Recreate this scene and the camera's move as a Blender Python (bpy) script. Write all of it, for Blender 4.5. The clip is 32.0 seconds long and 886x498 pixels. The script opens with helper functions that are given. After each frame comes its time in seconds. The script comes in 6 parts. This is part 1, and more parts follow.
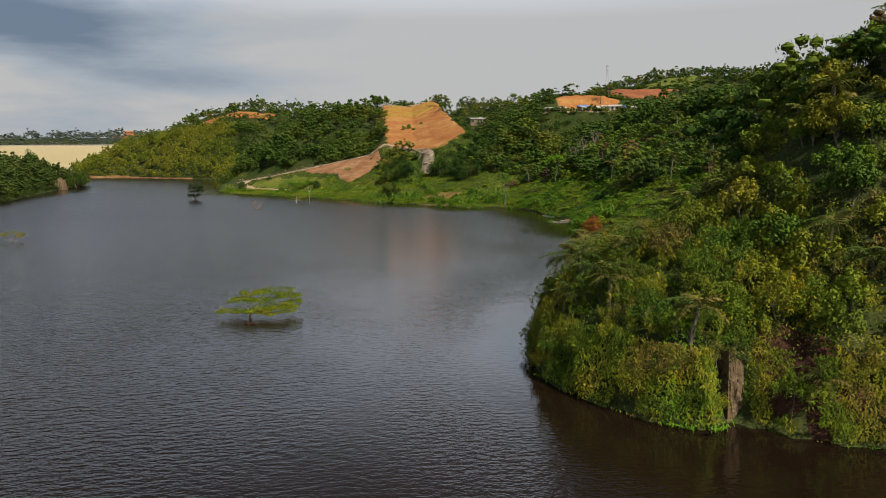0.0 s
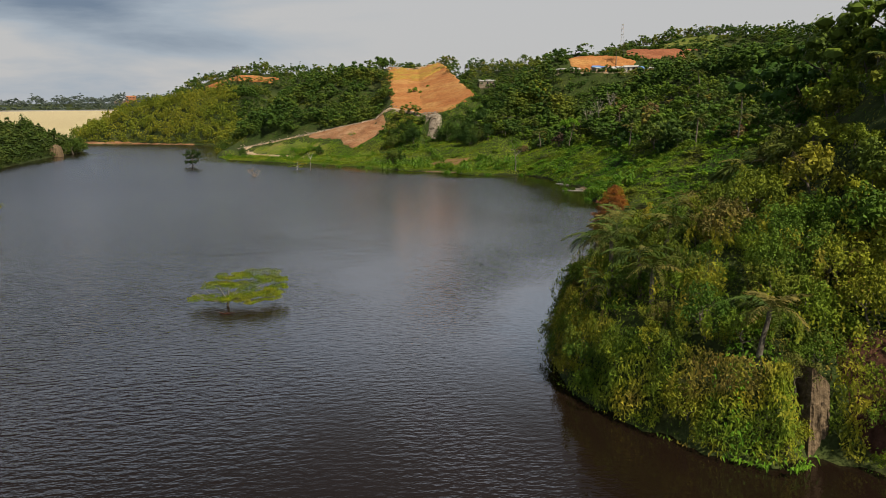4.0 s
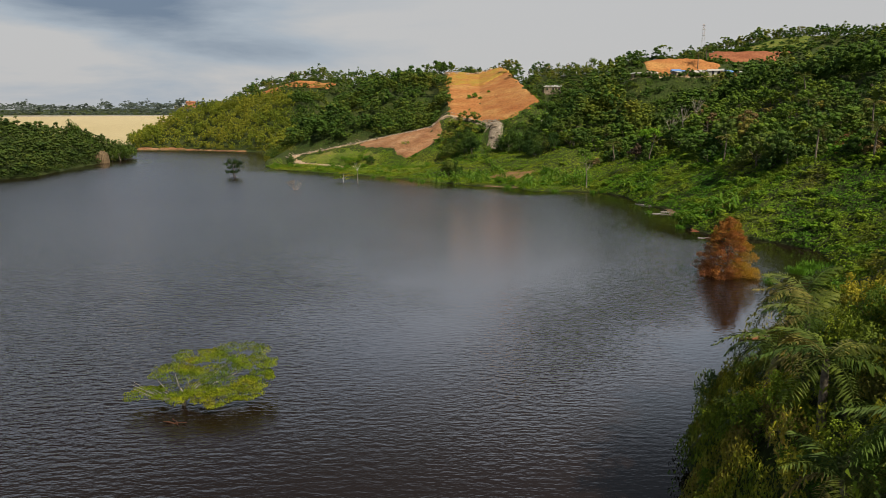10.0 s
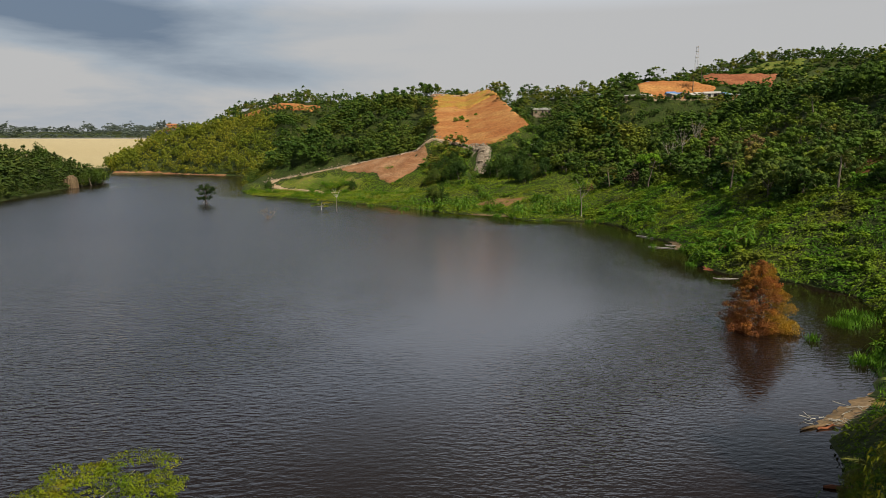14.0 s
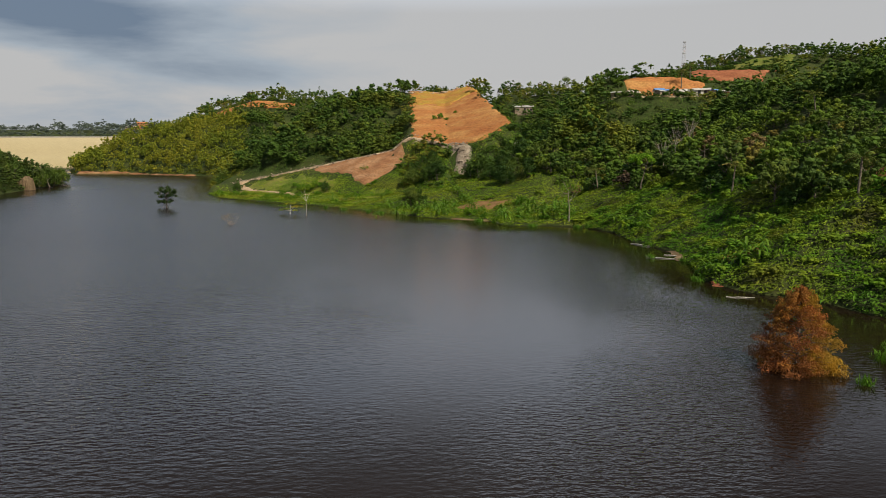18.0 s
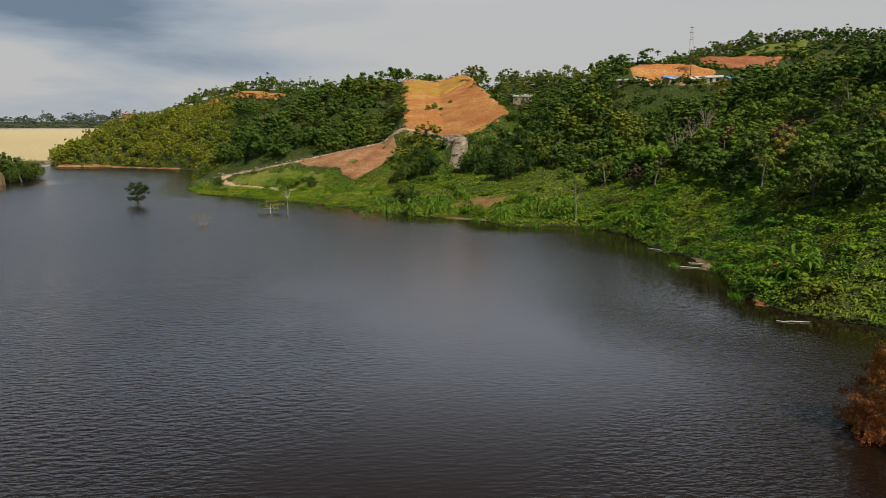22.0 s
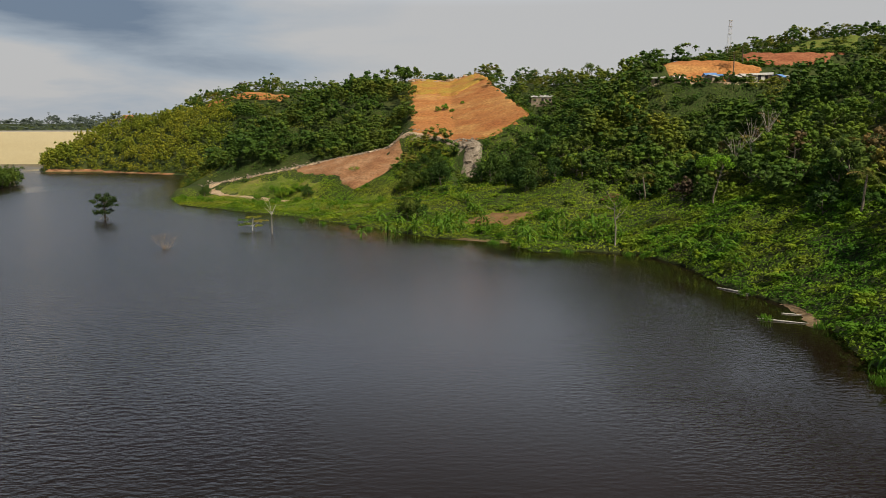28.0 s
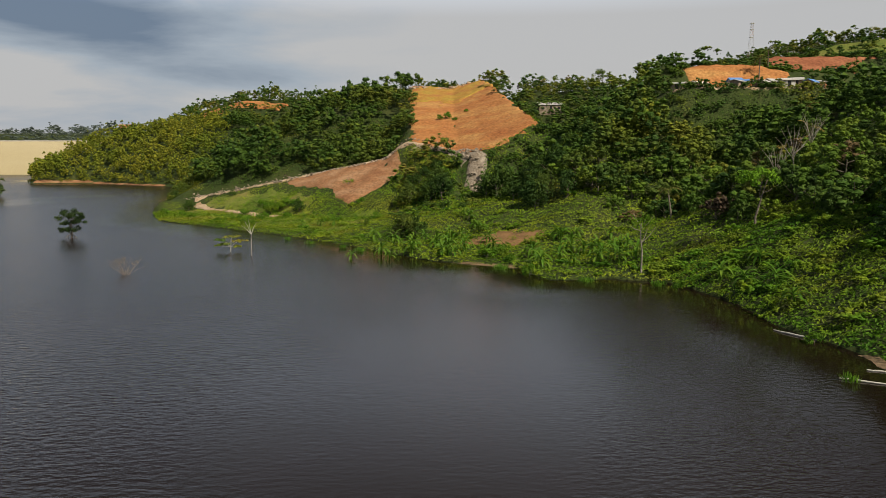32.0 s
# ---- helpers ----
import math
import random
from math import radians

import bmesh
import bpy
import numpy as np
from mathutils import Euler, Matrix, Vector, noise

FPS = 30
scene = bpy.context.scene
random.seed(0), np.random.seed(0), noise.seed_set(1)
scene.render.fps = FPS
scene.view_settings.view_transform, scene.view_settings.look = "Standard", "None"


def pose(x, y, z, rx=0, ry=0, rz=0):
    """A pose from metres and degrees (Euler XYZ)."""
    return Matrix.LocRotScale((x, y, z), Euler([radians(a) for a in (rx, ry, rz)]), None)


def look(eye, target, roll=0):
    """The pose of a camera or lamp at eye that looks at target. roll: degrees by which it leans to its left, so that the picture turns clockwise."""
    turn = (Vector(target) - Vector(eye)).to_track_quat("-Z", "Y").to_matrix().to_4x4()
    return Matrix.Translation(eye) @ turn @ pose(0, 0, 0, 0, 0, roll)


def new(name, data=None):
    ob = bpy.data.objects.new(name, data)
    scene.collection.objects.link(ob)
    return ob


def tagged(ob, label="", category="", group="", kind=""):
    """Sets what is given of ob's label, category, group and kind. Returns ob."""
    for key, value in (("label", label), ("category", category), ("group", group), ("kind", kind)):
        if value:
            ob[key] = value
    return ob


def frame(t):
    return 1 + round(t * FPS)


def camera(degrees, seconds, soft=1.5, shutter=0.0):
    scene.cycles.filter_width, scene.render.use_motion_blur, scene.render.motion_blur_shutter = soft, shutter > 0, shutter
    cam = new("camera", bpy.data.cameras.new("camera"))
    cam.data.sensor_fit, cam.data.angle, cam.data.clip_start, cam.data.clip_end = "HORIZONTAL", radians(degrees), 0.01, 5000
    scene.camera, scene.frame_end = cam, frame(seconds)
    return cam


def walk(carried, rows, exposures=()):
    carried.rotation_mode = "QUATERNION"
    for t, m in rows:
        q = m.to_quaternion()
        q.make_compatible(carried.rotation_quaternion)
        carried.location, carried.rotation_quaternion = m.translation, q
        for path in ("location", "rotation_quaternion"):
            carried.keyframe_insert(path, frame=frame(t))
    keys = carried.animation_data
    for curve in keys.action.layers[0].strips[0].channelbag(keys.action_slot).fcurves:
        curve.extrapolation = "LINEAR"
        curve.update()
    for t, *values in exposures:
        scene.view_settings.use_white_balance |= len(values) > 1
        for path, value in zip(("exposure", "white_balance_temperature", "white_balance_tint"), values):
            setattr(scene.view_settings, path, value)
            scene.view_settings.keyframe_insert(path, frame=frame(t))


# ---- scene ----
cam = camera(62.04, 32.0, soft=0.55)
PATH = [
    (0, 0.00, -8.00, 19.34, 82.25, 0.32, -3.46),
    (0.5, 0.21, -6.95, 19.30, 82.05, 0.35, -3.58),
    (1, 0.40, -5.84, 19.25, 81.79, 0.40, -3.65),
    (1.5, 0.56, -4.62, 19.20, 81.43, 0.43, -3.73),
    (2, 0.68, -3.27, 19.16, 81.06, 0.46, -3.74),
    (2.5, 0.77, -1.77, 19.12, 80.68, 0.47, -3.70),
    (3, 0.83, -0.15, 19.09, 80.29, 0.49, -3.60),
    (3.5, 0.89, 1.56, 19.06, 79.91, 0.51, -3.41),
    (5.5, 1.43, 10.10, 18.88, 78.93, 0.42, -0.09),
    (6, 1.49, 12.35, 18.88, 78.89, 0.39, 0.48),
    (6.5, 1.55, 14.61, 18.89, 78.88, 0.37, 0.90),
    (7, 1.61, 16.85, 18.91, 78.97, 0.35, 1.12),
    (7.5, 1.66, 19.08, 18.94, 79.09, 0.32, 1.35),
    (8, 1.72, 21.27, 18.98, 79.26, 0.27, 1.51),
    (8.5, 1.78, 23.43, 19.02, 79.45, 0.23, 1.63),
    (9, 1.83, 25.54, 19.07, 79.67, 0.20, 1.72),
    (9.5, 1.88, 27.58, 19.13, 79.92, 0.17, 1.78),
    (10, 1.93, 29.56, 19.19, 80.13, 0.15, 1.81),
    (10.5, 1.97, 31.49, 19.26, 80.38, 0.14, 1.78),
    (11, 2.01, 33.39, 19.32, 80.64, 0.14, 1.71),
    (11.5, 2.04, 35.27, 19.38, 80.86, 0.17, 1.64),
    (12, 2.05, 37.14, 19.44, 81.07, 0.22, 1.54),
    (12.5, 2.07, 39.01, 19.48, 81.28, 0.23, 1.38),
    (13, 2.11, 40.84, 19.52, 81.51, 0.20, 1.17),
    (13.5, 2.15, 42.65, 19.54, 81.71, 0.12, 1.03),
    (14, 2.19, 44.43, 19.55, 81.86, 0.05, 0.83),
    (14.5, 2.23, 46.20, 19.57, 82.02, -0.01, 0.64),
    (16.5, 2.39, 53.15, 19.76, 82.02, 0.04, -0.22),
    (17, 2.47, 54.98, 19.78, 81.96, 0.06, -0.40),
    (17.5, 2.55, 56.84, 19.80, 81.86, 0.08, -0.58),
    (18, 2.64, 58.72, 19.82, 81.73, 0.09, -0.73),
    (18.5, 2.73, 60.64, 19.83, 81.59, 0.10, -0.85),
    (19, 2.82, 62.60, 19.85, 81.47, 0.10, -0.93),
    (19.5, 2.90, 64.61, 19.87, 81.38, 0.10, -1.00),
    (20, 2.96, 66.66, 19.89, 81.34, 0.11, -1.05),
    (20.5, 3.03, 68.77, 19.91, 81.29, 0.14, -1.09),
    (21, 3.09, 70.91, 19.93, 81.24, 0.16, -1.10),
    (21.5, 3.16, 73.10, 19.96, 81.18, 0.18, -1.12),
    (22, 3.23, 75.33, 19.98, 81.05, 0.19, -1.09),
    (22.5, 3.29, 77.59, 20.01, 80.97, 0.21, -1.09),
    (23, 3.34, 79.88, 20.03, 80.86, 0.22, -1.06),
    (23.5, 3.40, 82.21, 20.06, 80.77, 0.21, -0.96),
    (24, 3.45, 84.55, 20.08, 80.71, 0.21, -0.86),
    (24.5, 3.50, 86.90, 20.10, 80.72, 0.22, -0.77),
    (25, 3.54, 89.27, 20.13, 80.75, 0.24, -0.67),
    (25.5, 3.57, 91.65, 20.15, 80.80, 0.23, -0.59),
    (27.5, 3.56, 101.19, 20.40, 81.16, 0.11, -0.33),
    (28, 3.59, 103.48, 20.42, 81.27, 0.06, -0.26),
    (28.5, 3.63, 105.74, 20.43, 81.36, 0.02, -0.22),
    (29, 3.68, 107.98, 20.44, 81.43, -0.01, -0.17),
    (29.5, 3.75, 110.19, 20.45, 81.51, -0.03, -0.13),
    (30, 3.84, 112.39, 20.46, 81.56, -0.03, -0.11),
    (30.5, 3.95, 114.57, 20.46, 81.61, -0.04, -0.04),
    (31, 4.07, 116.73, 20.47, 81.76, -0.04, -0.02),
    (31.5, 4.20, 118.89, 20.47, 81.90, -0.01, 0.05),
    (32, 4.33, 121.04, 20.48, 82.02, 0.04, 0.06),
]
walk(cam, [(r[0], pose(*r[1:])) for r in PATH], [(0, 0), (3, 0.04), (5.5, 0.1), (7.5, 0.14), (9.5, 0.1), (11.5, 0.03), (14, 0), (32, 0)])

# ---- light: hazy sun from behind the camera, a little to the right, pale cloud cover ----
SUN_AZ, SUN_EL = radians(138), radians(45)      # azimuth from +y towards +x
world = bpy.data.worlds.new("sky")
scene.world = world
world.use_nodes = True
wn, wl = world.node_tree.nodes, world.node_tree.links
wn.clear()
w_out, w_bg = wn.new("ShaderNodeOutputWorld"), wn.new("ShaderNodeBackground")
sky = wn.new("ShaderNodeTexSky")
sky.sky_type, sky.sun_disc, sky.sun_elevation, sky.sun_rotation = "NISHITA", False, SUN_EL, SUN_AZ
sky.air_density, sky.dust_density = 1.4, 3.0
gain = wn.new("ShaderNodeVectorMath")
gain.operation = "SCALE"
gain.inputs["Scale"].default_value = 0.055
wl.new(sky.outputs[0], gain.inputs[0])
wco, wmap = wn.new("ShaderNodeTexCoord"), wn.new("ShaderNodeMapping")
wmap.inputs["Scale"].default_value = (2.6, 2.6, 11.0)
wl.new(wco.outputs["Generated"], wmap.inputs[0])
cloud = wn.new("ShaderNodeTexNoise")
cloud.inputs["Scale"].default_value, cloud.inputs["Detail"].default_value = 1.6, 6.0
cloud.inputs["Roughness"].default_value, cloud.inputs["Distortion"].default_value = 0.55, 0.25
wl.new(wmap.outputs[0], cloud.inputs["Vector"])
wsep = wn.new("ShaderNodeSeparateXYZ")
wl.new(wco.outputs["Generated"], wsep.inputs[0])


def wmath(a, c, how="ADD"):
    k = wn.new("ShaderNodeMath")
    k.operation = how
    for sock, v in zip(k.inputs, (a, c)):
        if isinstance(v, (int, float)):
            sock.default_value = v
        else:
            wl.new(v, sock)
    return k.outputs[0]


def cloud_bank(x, z, wide, high):
    """A soft bank of darker cloud in the direction x, z of the sky."""
    dx = wmath(wmath(wsep.outputs["X"], x, "SUBTRACT"), 1 / wide, "MULTIPLY")
    dz = wmath(wmath(wsep.outputs["Z"], z, "SUBTRACT"), 1 / high, "MULTIPLY")
    r = wmath(wmath(dx, dx, "MULTIPLY"), wmath(dz, dz, "MULTIPLY"))
    return wmath(2.718, wmath(r, -1.0, "MULTIPLY"), "POWER")


banks = wmath(wmath(cloud_bank(-0.42, 0.150, 0.16, 0.040), 0.95, "MULTIPLY"), wmath(cloud_bank(-0.24, 0.088, 0.15, 0.020), 0.62, "MULTIPLY"))
thick = wmath(wmath(cloud.outputs["Fac"], 0.5, "SUBTRACT"), 1.7, "MULTIPLY")
westward = wn.new("ShaderNodeMapRange")          # the cover breaks up only in the west
westward.inputs["From Min"].default_value, westward.inputs["From Max"].default_value = 0.06, -0.3
wl.new(wsep.outputs["X"], westward.inputs[0])
depth = wmath(wmath(wmath(banks, wmath(thick, 0.12)), 0.06), westward.outputs[0], "MULTIPLY")
cr = wn.new("ShaderNodeValToRGB")
cr.color_ramp.elements.new(0.5)
for stop, (place, tone) in zip(cr.color_ramp.elements, ((0.08, (0.53, 0.53, 0.535, 1)), (0.42, (0.38, 0.435, 0.50, 1)), (0.98, (0.16, 0.215, 0.30, 1)))):
    stop.position, stop.color = place, tone
wl.new(depth, cr.inputs[0])
wmix = wn.new("ShaderNodeMix")
wmix.data_type = "RGBA"
wmix.inputs["Factor"].default_value = 0.9
wl.new(gain.outputs[0], wmix.inputs["A"])
whigh = wn.new("ShaderNodeValToRGB")             # bright band added above the view for the water to mirror; darker, bluer overhead
for _ in range(2):
    whigh.color_ramp.elements.new(0.5)
for stop, (place, tone) in zip(whigh.color_ramp.elements, ((0.165, (1, 1, 1, 1)), (0.27, (1.72, 1.92, 2.22, 1)), (0.43, (0.27, 0.30, 0.35, 1)), (1.0, (0.22, 0.25, 0.32, 1)))):
    stop.position, stop.color = place, tone
wl.new(wsep.outputs["Z"], whigh.inputs[0])
wtint = wn.new("ShaderNodeMix")
wtint.data_type, wtint.blend_type = "RGBA", "MULTIPLY"
wtint.inputs["Factor"].default_value = 1.0
glow = wn.new("ShaderNodeMapRange")               # added above the view: brighter to the east, dimmer to the west
glow.interpolation_type = "SMOOTHSTEP"
glow.inputs["From Min"].default_value, glow.inputs["From Max"].default_value = -0.45, 0.15
glow.inputs["To Min"].default_value, glow.inputs["To Max"].default_value = -0.16, 0.26
wl.new(wsep.outputs["X"], glow.inputs[0])
climb = wn.new("ShaderNodeMapRange")
climb.interpolation_type = "SMOOTHSTEP"
climb.inputs["From Min"].default_value, climb.inputs["From Max"].default_value = 0.15, 0.34
wl.new(wsep.outputs["Z"], climb.inputs[0])
east_dim = wn.new("ShaderNodeMapRange")              # dimming added above the view in the far east, darkens reflections there
east_dim.interpolation_type = "SMOOTHSTEP"
east_dim.inputs["From Min"].default_value, east_dim.inputs["From Max"].default_value = 0.14, 0.55
east_dim.inputs["To Max"].default_value = 0.8
wl.new(wsep.outputs["X"], east_dim.inputs[0])
bright = wmath(wmath(wmath(glow.outputs[0], east_dim.outputs[0], "SUBTRACT"), climb.outputs[0], "MULTIPLY"), 1.0)
wgain = wn.new("ShaderNodeVectorMath")
wgain.operation = "SCALE"
wl.new(cr.outputs[0], wgain.inputs[0])
wl.new(bright, wgain.inputs["Scale"])
wl.new(wgain.outputs[0], wtint.inputs["A"])
wl.new(whigh.outputs[0], wtint.inputs["B"])
wl.new(wtint.outputs["Result"], wmix.inputs["B"])
wl.new(wmix.outputs["Result"], w_bg.inputs["Color"])
w_bg.inputs["Strength"].default_value = 1.0
wl.new(w_bg.outputs[0], w_out.inputs[0])

sun = new("sun", bpy.data.lights.new("sun", "SUN"))
sun.data.energy, sun.data.angle, sun.data.color = 5.2, radians(2.0), (1.0, 0.90, 0.72)
sun_way = Vector((math.sin(SUN_AZ) * math.cos(SUN_EL), math.cos(SUN_AZ) * math.cos(SUN_EL), math.sin(SUN_EL)))
sun.matrix_world = look(sun_way * 300, (0, 0, 0))


# ---- materials ----
def material(name, rough=0.8, metal=0.0, spec=0.3):
    m = bpy.data.materials.new(name)
    m.use_nodes = True
    n, l = m.node_tree.nodes, m.node_tree.links
    b = n["Principled BSDF"]
    b.inputs["Roughness"].default_value, b.inputs["Metallic"].default_value = rough, metal
    b.inputs["Specular IOR Level"].default_value = spec
    return m, n, l, b


def ramp(n, stops):
    r = n.new("ShaderNodeValToRGB")
    e = r.color_ramp.elements
    while len(e) < len(stops):
        e.new(0.5)
    for k, (p, c) in zip(e, stops):
        k.position, k.color = p, (*c, 1)
    return r


def noise_node(n, l, scale, detail=4.0, coord="Object", stretch=None, rough=0.55):
    t = n.new("ShaderNodeTexNoise")
    t.inputs["Scale"].default_value, t.inputs["Detail"].default_value, t.inputs["Roughness"].default_value = scale, detail, rough
    c = n.new("ShaderNodeTexCoord")
    if stretch:
        mp = n.new("ShaderNodeMapping")
        mp.inputs["Scale"].default_value = stretch
        l.new(c.outputs[coord], mp.inputs[0])
        l.new(mp.outputs[0], t.inputs["Vector"])
    else:
        l.new(c.outputs[coord], t.inputs["Vector"])
    return t


def blend(n, l, a, b, fac, mode="MIX"):
    m = n.new("ShaderNodeMix")
    m.data_type, m.blend_type = "RGBA", mode
    for sock, v in (("A", a), ("B", b), ("Factor", fac)):
        if isinstance(v, (int, float)):
            m.inputs[sock].default_value = v
        elif isinstance(v, tuple):
            m.inputs[sock].default_value = (*v, 1)
        else:
            l.new(v, m.inputs[sock])
    return m.outputs["Result"]


def bump(n, l, b, height, strength, dist):
    k = n.new("ShaderNodeBump")
    k.inputs["Strength"].default_value, k.inputs["Distance"].default_value = strength, dist
    l.new(height, k.inputs["Height"])
    l.new(k.outputs[0], b.inputs["Normal"])


def mottled(name, stops, scale, fine, rough=0.9, relief=0.4, dist=0.1, spec=0.2, stretch=None):
    """A surface with stains at one scale, grain at another and fine relief."""
    m, n, l, b = material(name, rough, 0.0, spec)
    big, small = noise_node(n, l, scale, 5.0, stretch=stretch), noise_node(n, l, fine, 3.0)
    r = ramp(n, stops)
    l.new(big.outputs["Fac"], r.inputs[0])
    g = ramp(n, [(0.3, (0.55, 0.55, 0.55)), (0.7, (1.25, 1.25, 1.25))])
    l.new(small.outputs["Fac"], g.inputs[0])
    l.new(blend(n, l, r.outputs[0], g.outputs[0], 0.8, "MULTIPLY"), b.inputs["Base Color"])
    bump(n, l, b, small.outputs["Fac"], relief, dist)
    return m


def foliage(name, stops, per_object=True, patch=0.09, trans=0.10, rough=0.6, tree=0.0):
    """Leaves: hue by tree or by patch of wood, then by spray and by leaf. tree: how far apart the trees of a joined wood stand."""
    m, n, l, b = material(name, rough, 0.0, 0.1)
    r = ramp(n, stops)
    if per_object:
        src = n.new("ShaderNodeObjectInfo").outputs["Random"]
    else:
        src = noise_node(n, l, patch, 2.0, rough=0.6).outputs["Fac"]
        stretch = n.new("ShaderNodeMapRange")
        stretch.inputs["From Min"].default_value, stretch.inputs["From Max"].default_value = 0.28, 0.72
        l.new(src, stretch.inputs[0])
        src = stretch.outputs[0]
        if tree:
            c, mp = n.new("ShaderNodeTexCoord"), n.new("ShaderNodeMapping")
            mp.inputs["Scale"].default_value = (1 / tree, 1 / tree, 0.4 / tree)
            l.new(c.outputs["Object"], mp.inputs[0])
            cell = n.new("ShaderNodeTexVoronoi")
            cell.inputs["Scale"].default_value = 1.0
            l.new(mp.outputs[0], cell.inputs["Vector"])
            one = n.new("ShaderNodeSeparateColor")
            l.new(cell.outputs["Color"], one.inputs[0])
            mixed = n.new("ShaderNodeMix")
            mixed.inputs["Factor"].default_value = 0.38
            l.new(src, mixed.inputs["A"])
            l.new(one.outputs[0], mixed.inputs["B"])
            src = mixed.outputs["Result"]
    l.new(src, r.inputs[0])
    geo = n.new("ShaderNodeNewGeometry")
    v = ramp(n, [(0.0, (0.78, 0.80, 0.78)), (0.6, (0.98, 0.98, 0.98)), (1.0, (1.2, 1.16, 1.05))])
    l.new(geo.outputs["Random Per Island"], v.inputs[0])
    col = blend(n, l, r.outputs[0], v.outputs[0], 1.0, "MULTIPLY")
    sprig = ramp(n, [(0.34, (0.68, 0.72, 0.74)), (0.52, (1.0, 1.0, 1.0)), (0.66, (1.3, 1.2, 0.95))])
    l.new(noise_node(n, l, 0.6, 2.0).outputs["Fac"], sprig.inputs[0])
    col = blend(n, l, col, sprig.outputs[0], 1.0, "MULTIPLY")
    l.new(col, b.inputs["Base Color"])
    t = n.new("ShaderNodeBsdfTranslucent")
    l.new(col, t.inputs["Color"])
    mx = n.new("ShaderNodeMixShader")
    mx.inputs[0].default_value = trans
    l.new(b.outputs[0], mx.inputs[1])
    l.new(t.outputs[0], mx.inputs[2])
    l.new(mx.outputs[0], n["Material Output"].inputs["Surface"])
    return m


GREENS = [(0.0, (0.05, 0.11, 0.014)), (0.18, (0.12, 0.20, 0.018)), (0.34, (0.23, 0.245, 0.02)), (0.48, (0.065, 0.125, 0.018)), (0.62, (0.16, 0.235, 0.02)),
          (0.76, (0.29, 0.26, 0.024)), (0.88, (0.10, 0.155, 0.02)), (1.0, (0.19, 0.145, 0.045))]
LUSH = [(0.0, (0.045, 0.13, 0.010)), (0.35, (0.085, 0.185, 0.012)), (0.65, (0.15, 0.225, 0.016)), (1.0, (0.12, 0.14, 0.018))]
WOODS = [(0.0, (0.03, 0.075, 0.014)), (0.3, (0.075, 0.13, 0.016)), (0.5, (0.04, 0.085, 0.016)), (0.75, (0.15, 0.18, 0.022)), (1.0, (0.18, 0.15, 0.03))]
# paler palette: sunshine on the far hill put into the leaf colour
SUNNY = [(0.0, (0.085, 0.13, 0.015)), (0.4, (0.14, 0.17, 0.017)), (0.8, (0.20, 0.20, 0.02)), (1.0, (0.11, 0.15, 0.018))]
m_leaf = foliage("leaves", GREENS)
m_bank = foliage("woodland_leaves", [(0.0, (0.04, 0.09, 0.014)), (0.3, (0.10, 0.165, 0.018)), (0.5, (0.055, 0.11, 0.016)), (0.7, (0.14, 0.195, 0.02)), (0.8, (0.065, 0.105, 0.02)), (0.88, (0.21, 0.21, 0.028)), (0.94, (0.16, 0.115, 0.045)), (1.0, (0.07, 0.05, 0.035))])
m_lush = foliage("lush_leaves", LUSH, False, 0.12)
m_meadow = foliage("meadow_leaves", [(0.0, (0.085, 0.17, 0.012)), (0.35, (0.14, 0.235, 0.015)), (0.65, (0.21, 0.28, 0.02)), (1.0, (0.20, 0.20, 0.03))], False, 0.07)
m_wood_far = foliage("far_leaves", WOODS, False, 0.03, tree=5.0)
# grey-blue base colour stands in for the haze over far woods
m_wood_hazed = foliage("haze_coloured_leaves", [(0.0, (0.085, 0.11, 0.095)), (1.0, (0.12, 0.15, 0.13))], False, 0.01, tree=18.0)
# darker palette: shade of the fold put into the leaf colour
m_knoll = foliage("shaded_knoll_leaves", [(0.0, (0.025, 0.06, 0.012)), (0.4, (0.05, 0.095, 0.014)), (0.75, (0.10, 0.13, 0.018)), (1.0, (0.13, 0.125, 0.022))], False, 0.03, tree=6.0)
m_wood_sun = foliage("sunlit_hill_leaves", SUNNY, False, 0.03, tree=5.5)
m_under = foliage("undergrowth_leaves", [(0.0, (0.05, 0.12, 0.012)), (0.4, (0.11, 0.20, 0.016)), (0.68, (0.21, 0.24, 0.022)), (0.85, (0.23, 0.18, 0.035)), (1.0, (0.19, 0.105, 0.04))], False, 0.3)
m_dark_leaf = foliage("dark_leaves", [(0.0, (0.018, 0.04, 0.010)), (1.0, (0.04, 0.065, 0.016))], False, 0.4)
# leaves of the west point, shade put into their colour
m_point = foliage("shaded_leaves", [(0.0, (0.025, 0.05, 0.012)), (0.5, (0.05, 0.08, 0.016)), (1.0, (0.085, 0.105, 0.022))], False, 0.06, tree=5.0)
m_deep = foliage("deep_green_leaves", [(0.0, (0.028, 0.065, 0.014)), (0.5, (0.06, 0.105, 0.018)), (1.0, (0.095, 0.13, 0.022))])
m_palm = foliage("palm_leaves", [(0.0, (0.05, 0.09, 0.016)), (0.6, (0.11, 0.135, 0.026)), (1.0, (0.20, 0.16, 0.05))])
m_banana = foliage("banana_leaves", [(0.0, (0.085, 0.20, 0.018)), (1.0, (0.16, 0.27, 0.03))], trans=0.35, rough=0.4)
m_lime = foliage("lime_leaves", [(0.0, (0.10, 0.24, 0.014)), (1.0, (0.14, 0.28, 0.018))])
m_island = foliage("fine_green_leaves", [(0.0, (0.10, 0.17, 0.008)), (0.6, (0.17, 0.215, 0.010)), (1.0, (0.24, 0.23, 0.02))], False, 0.5, 0.25)
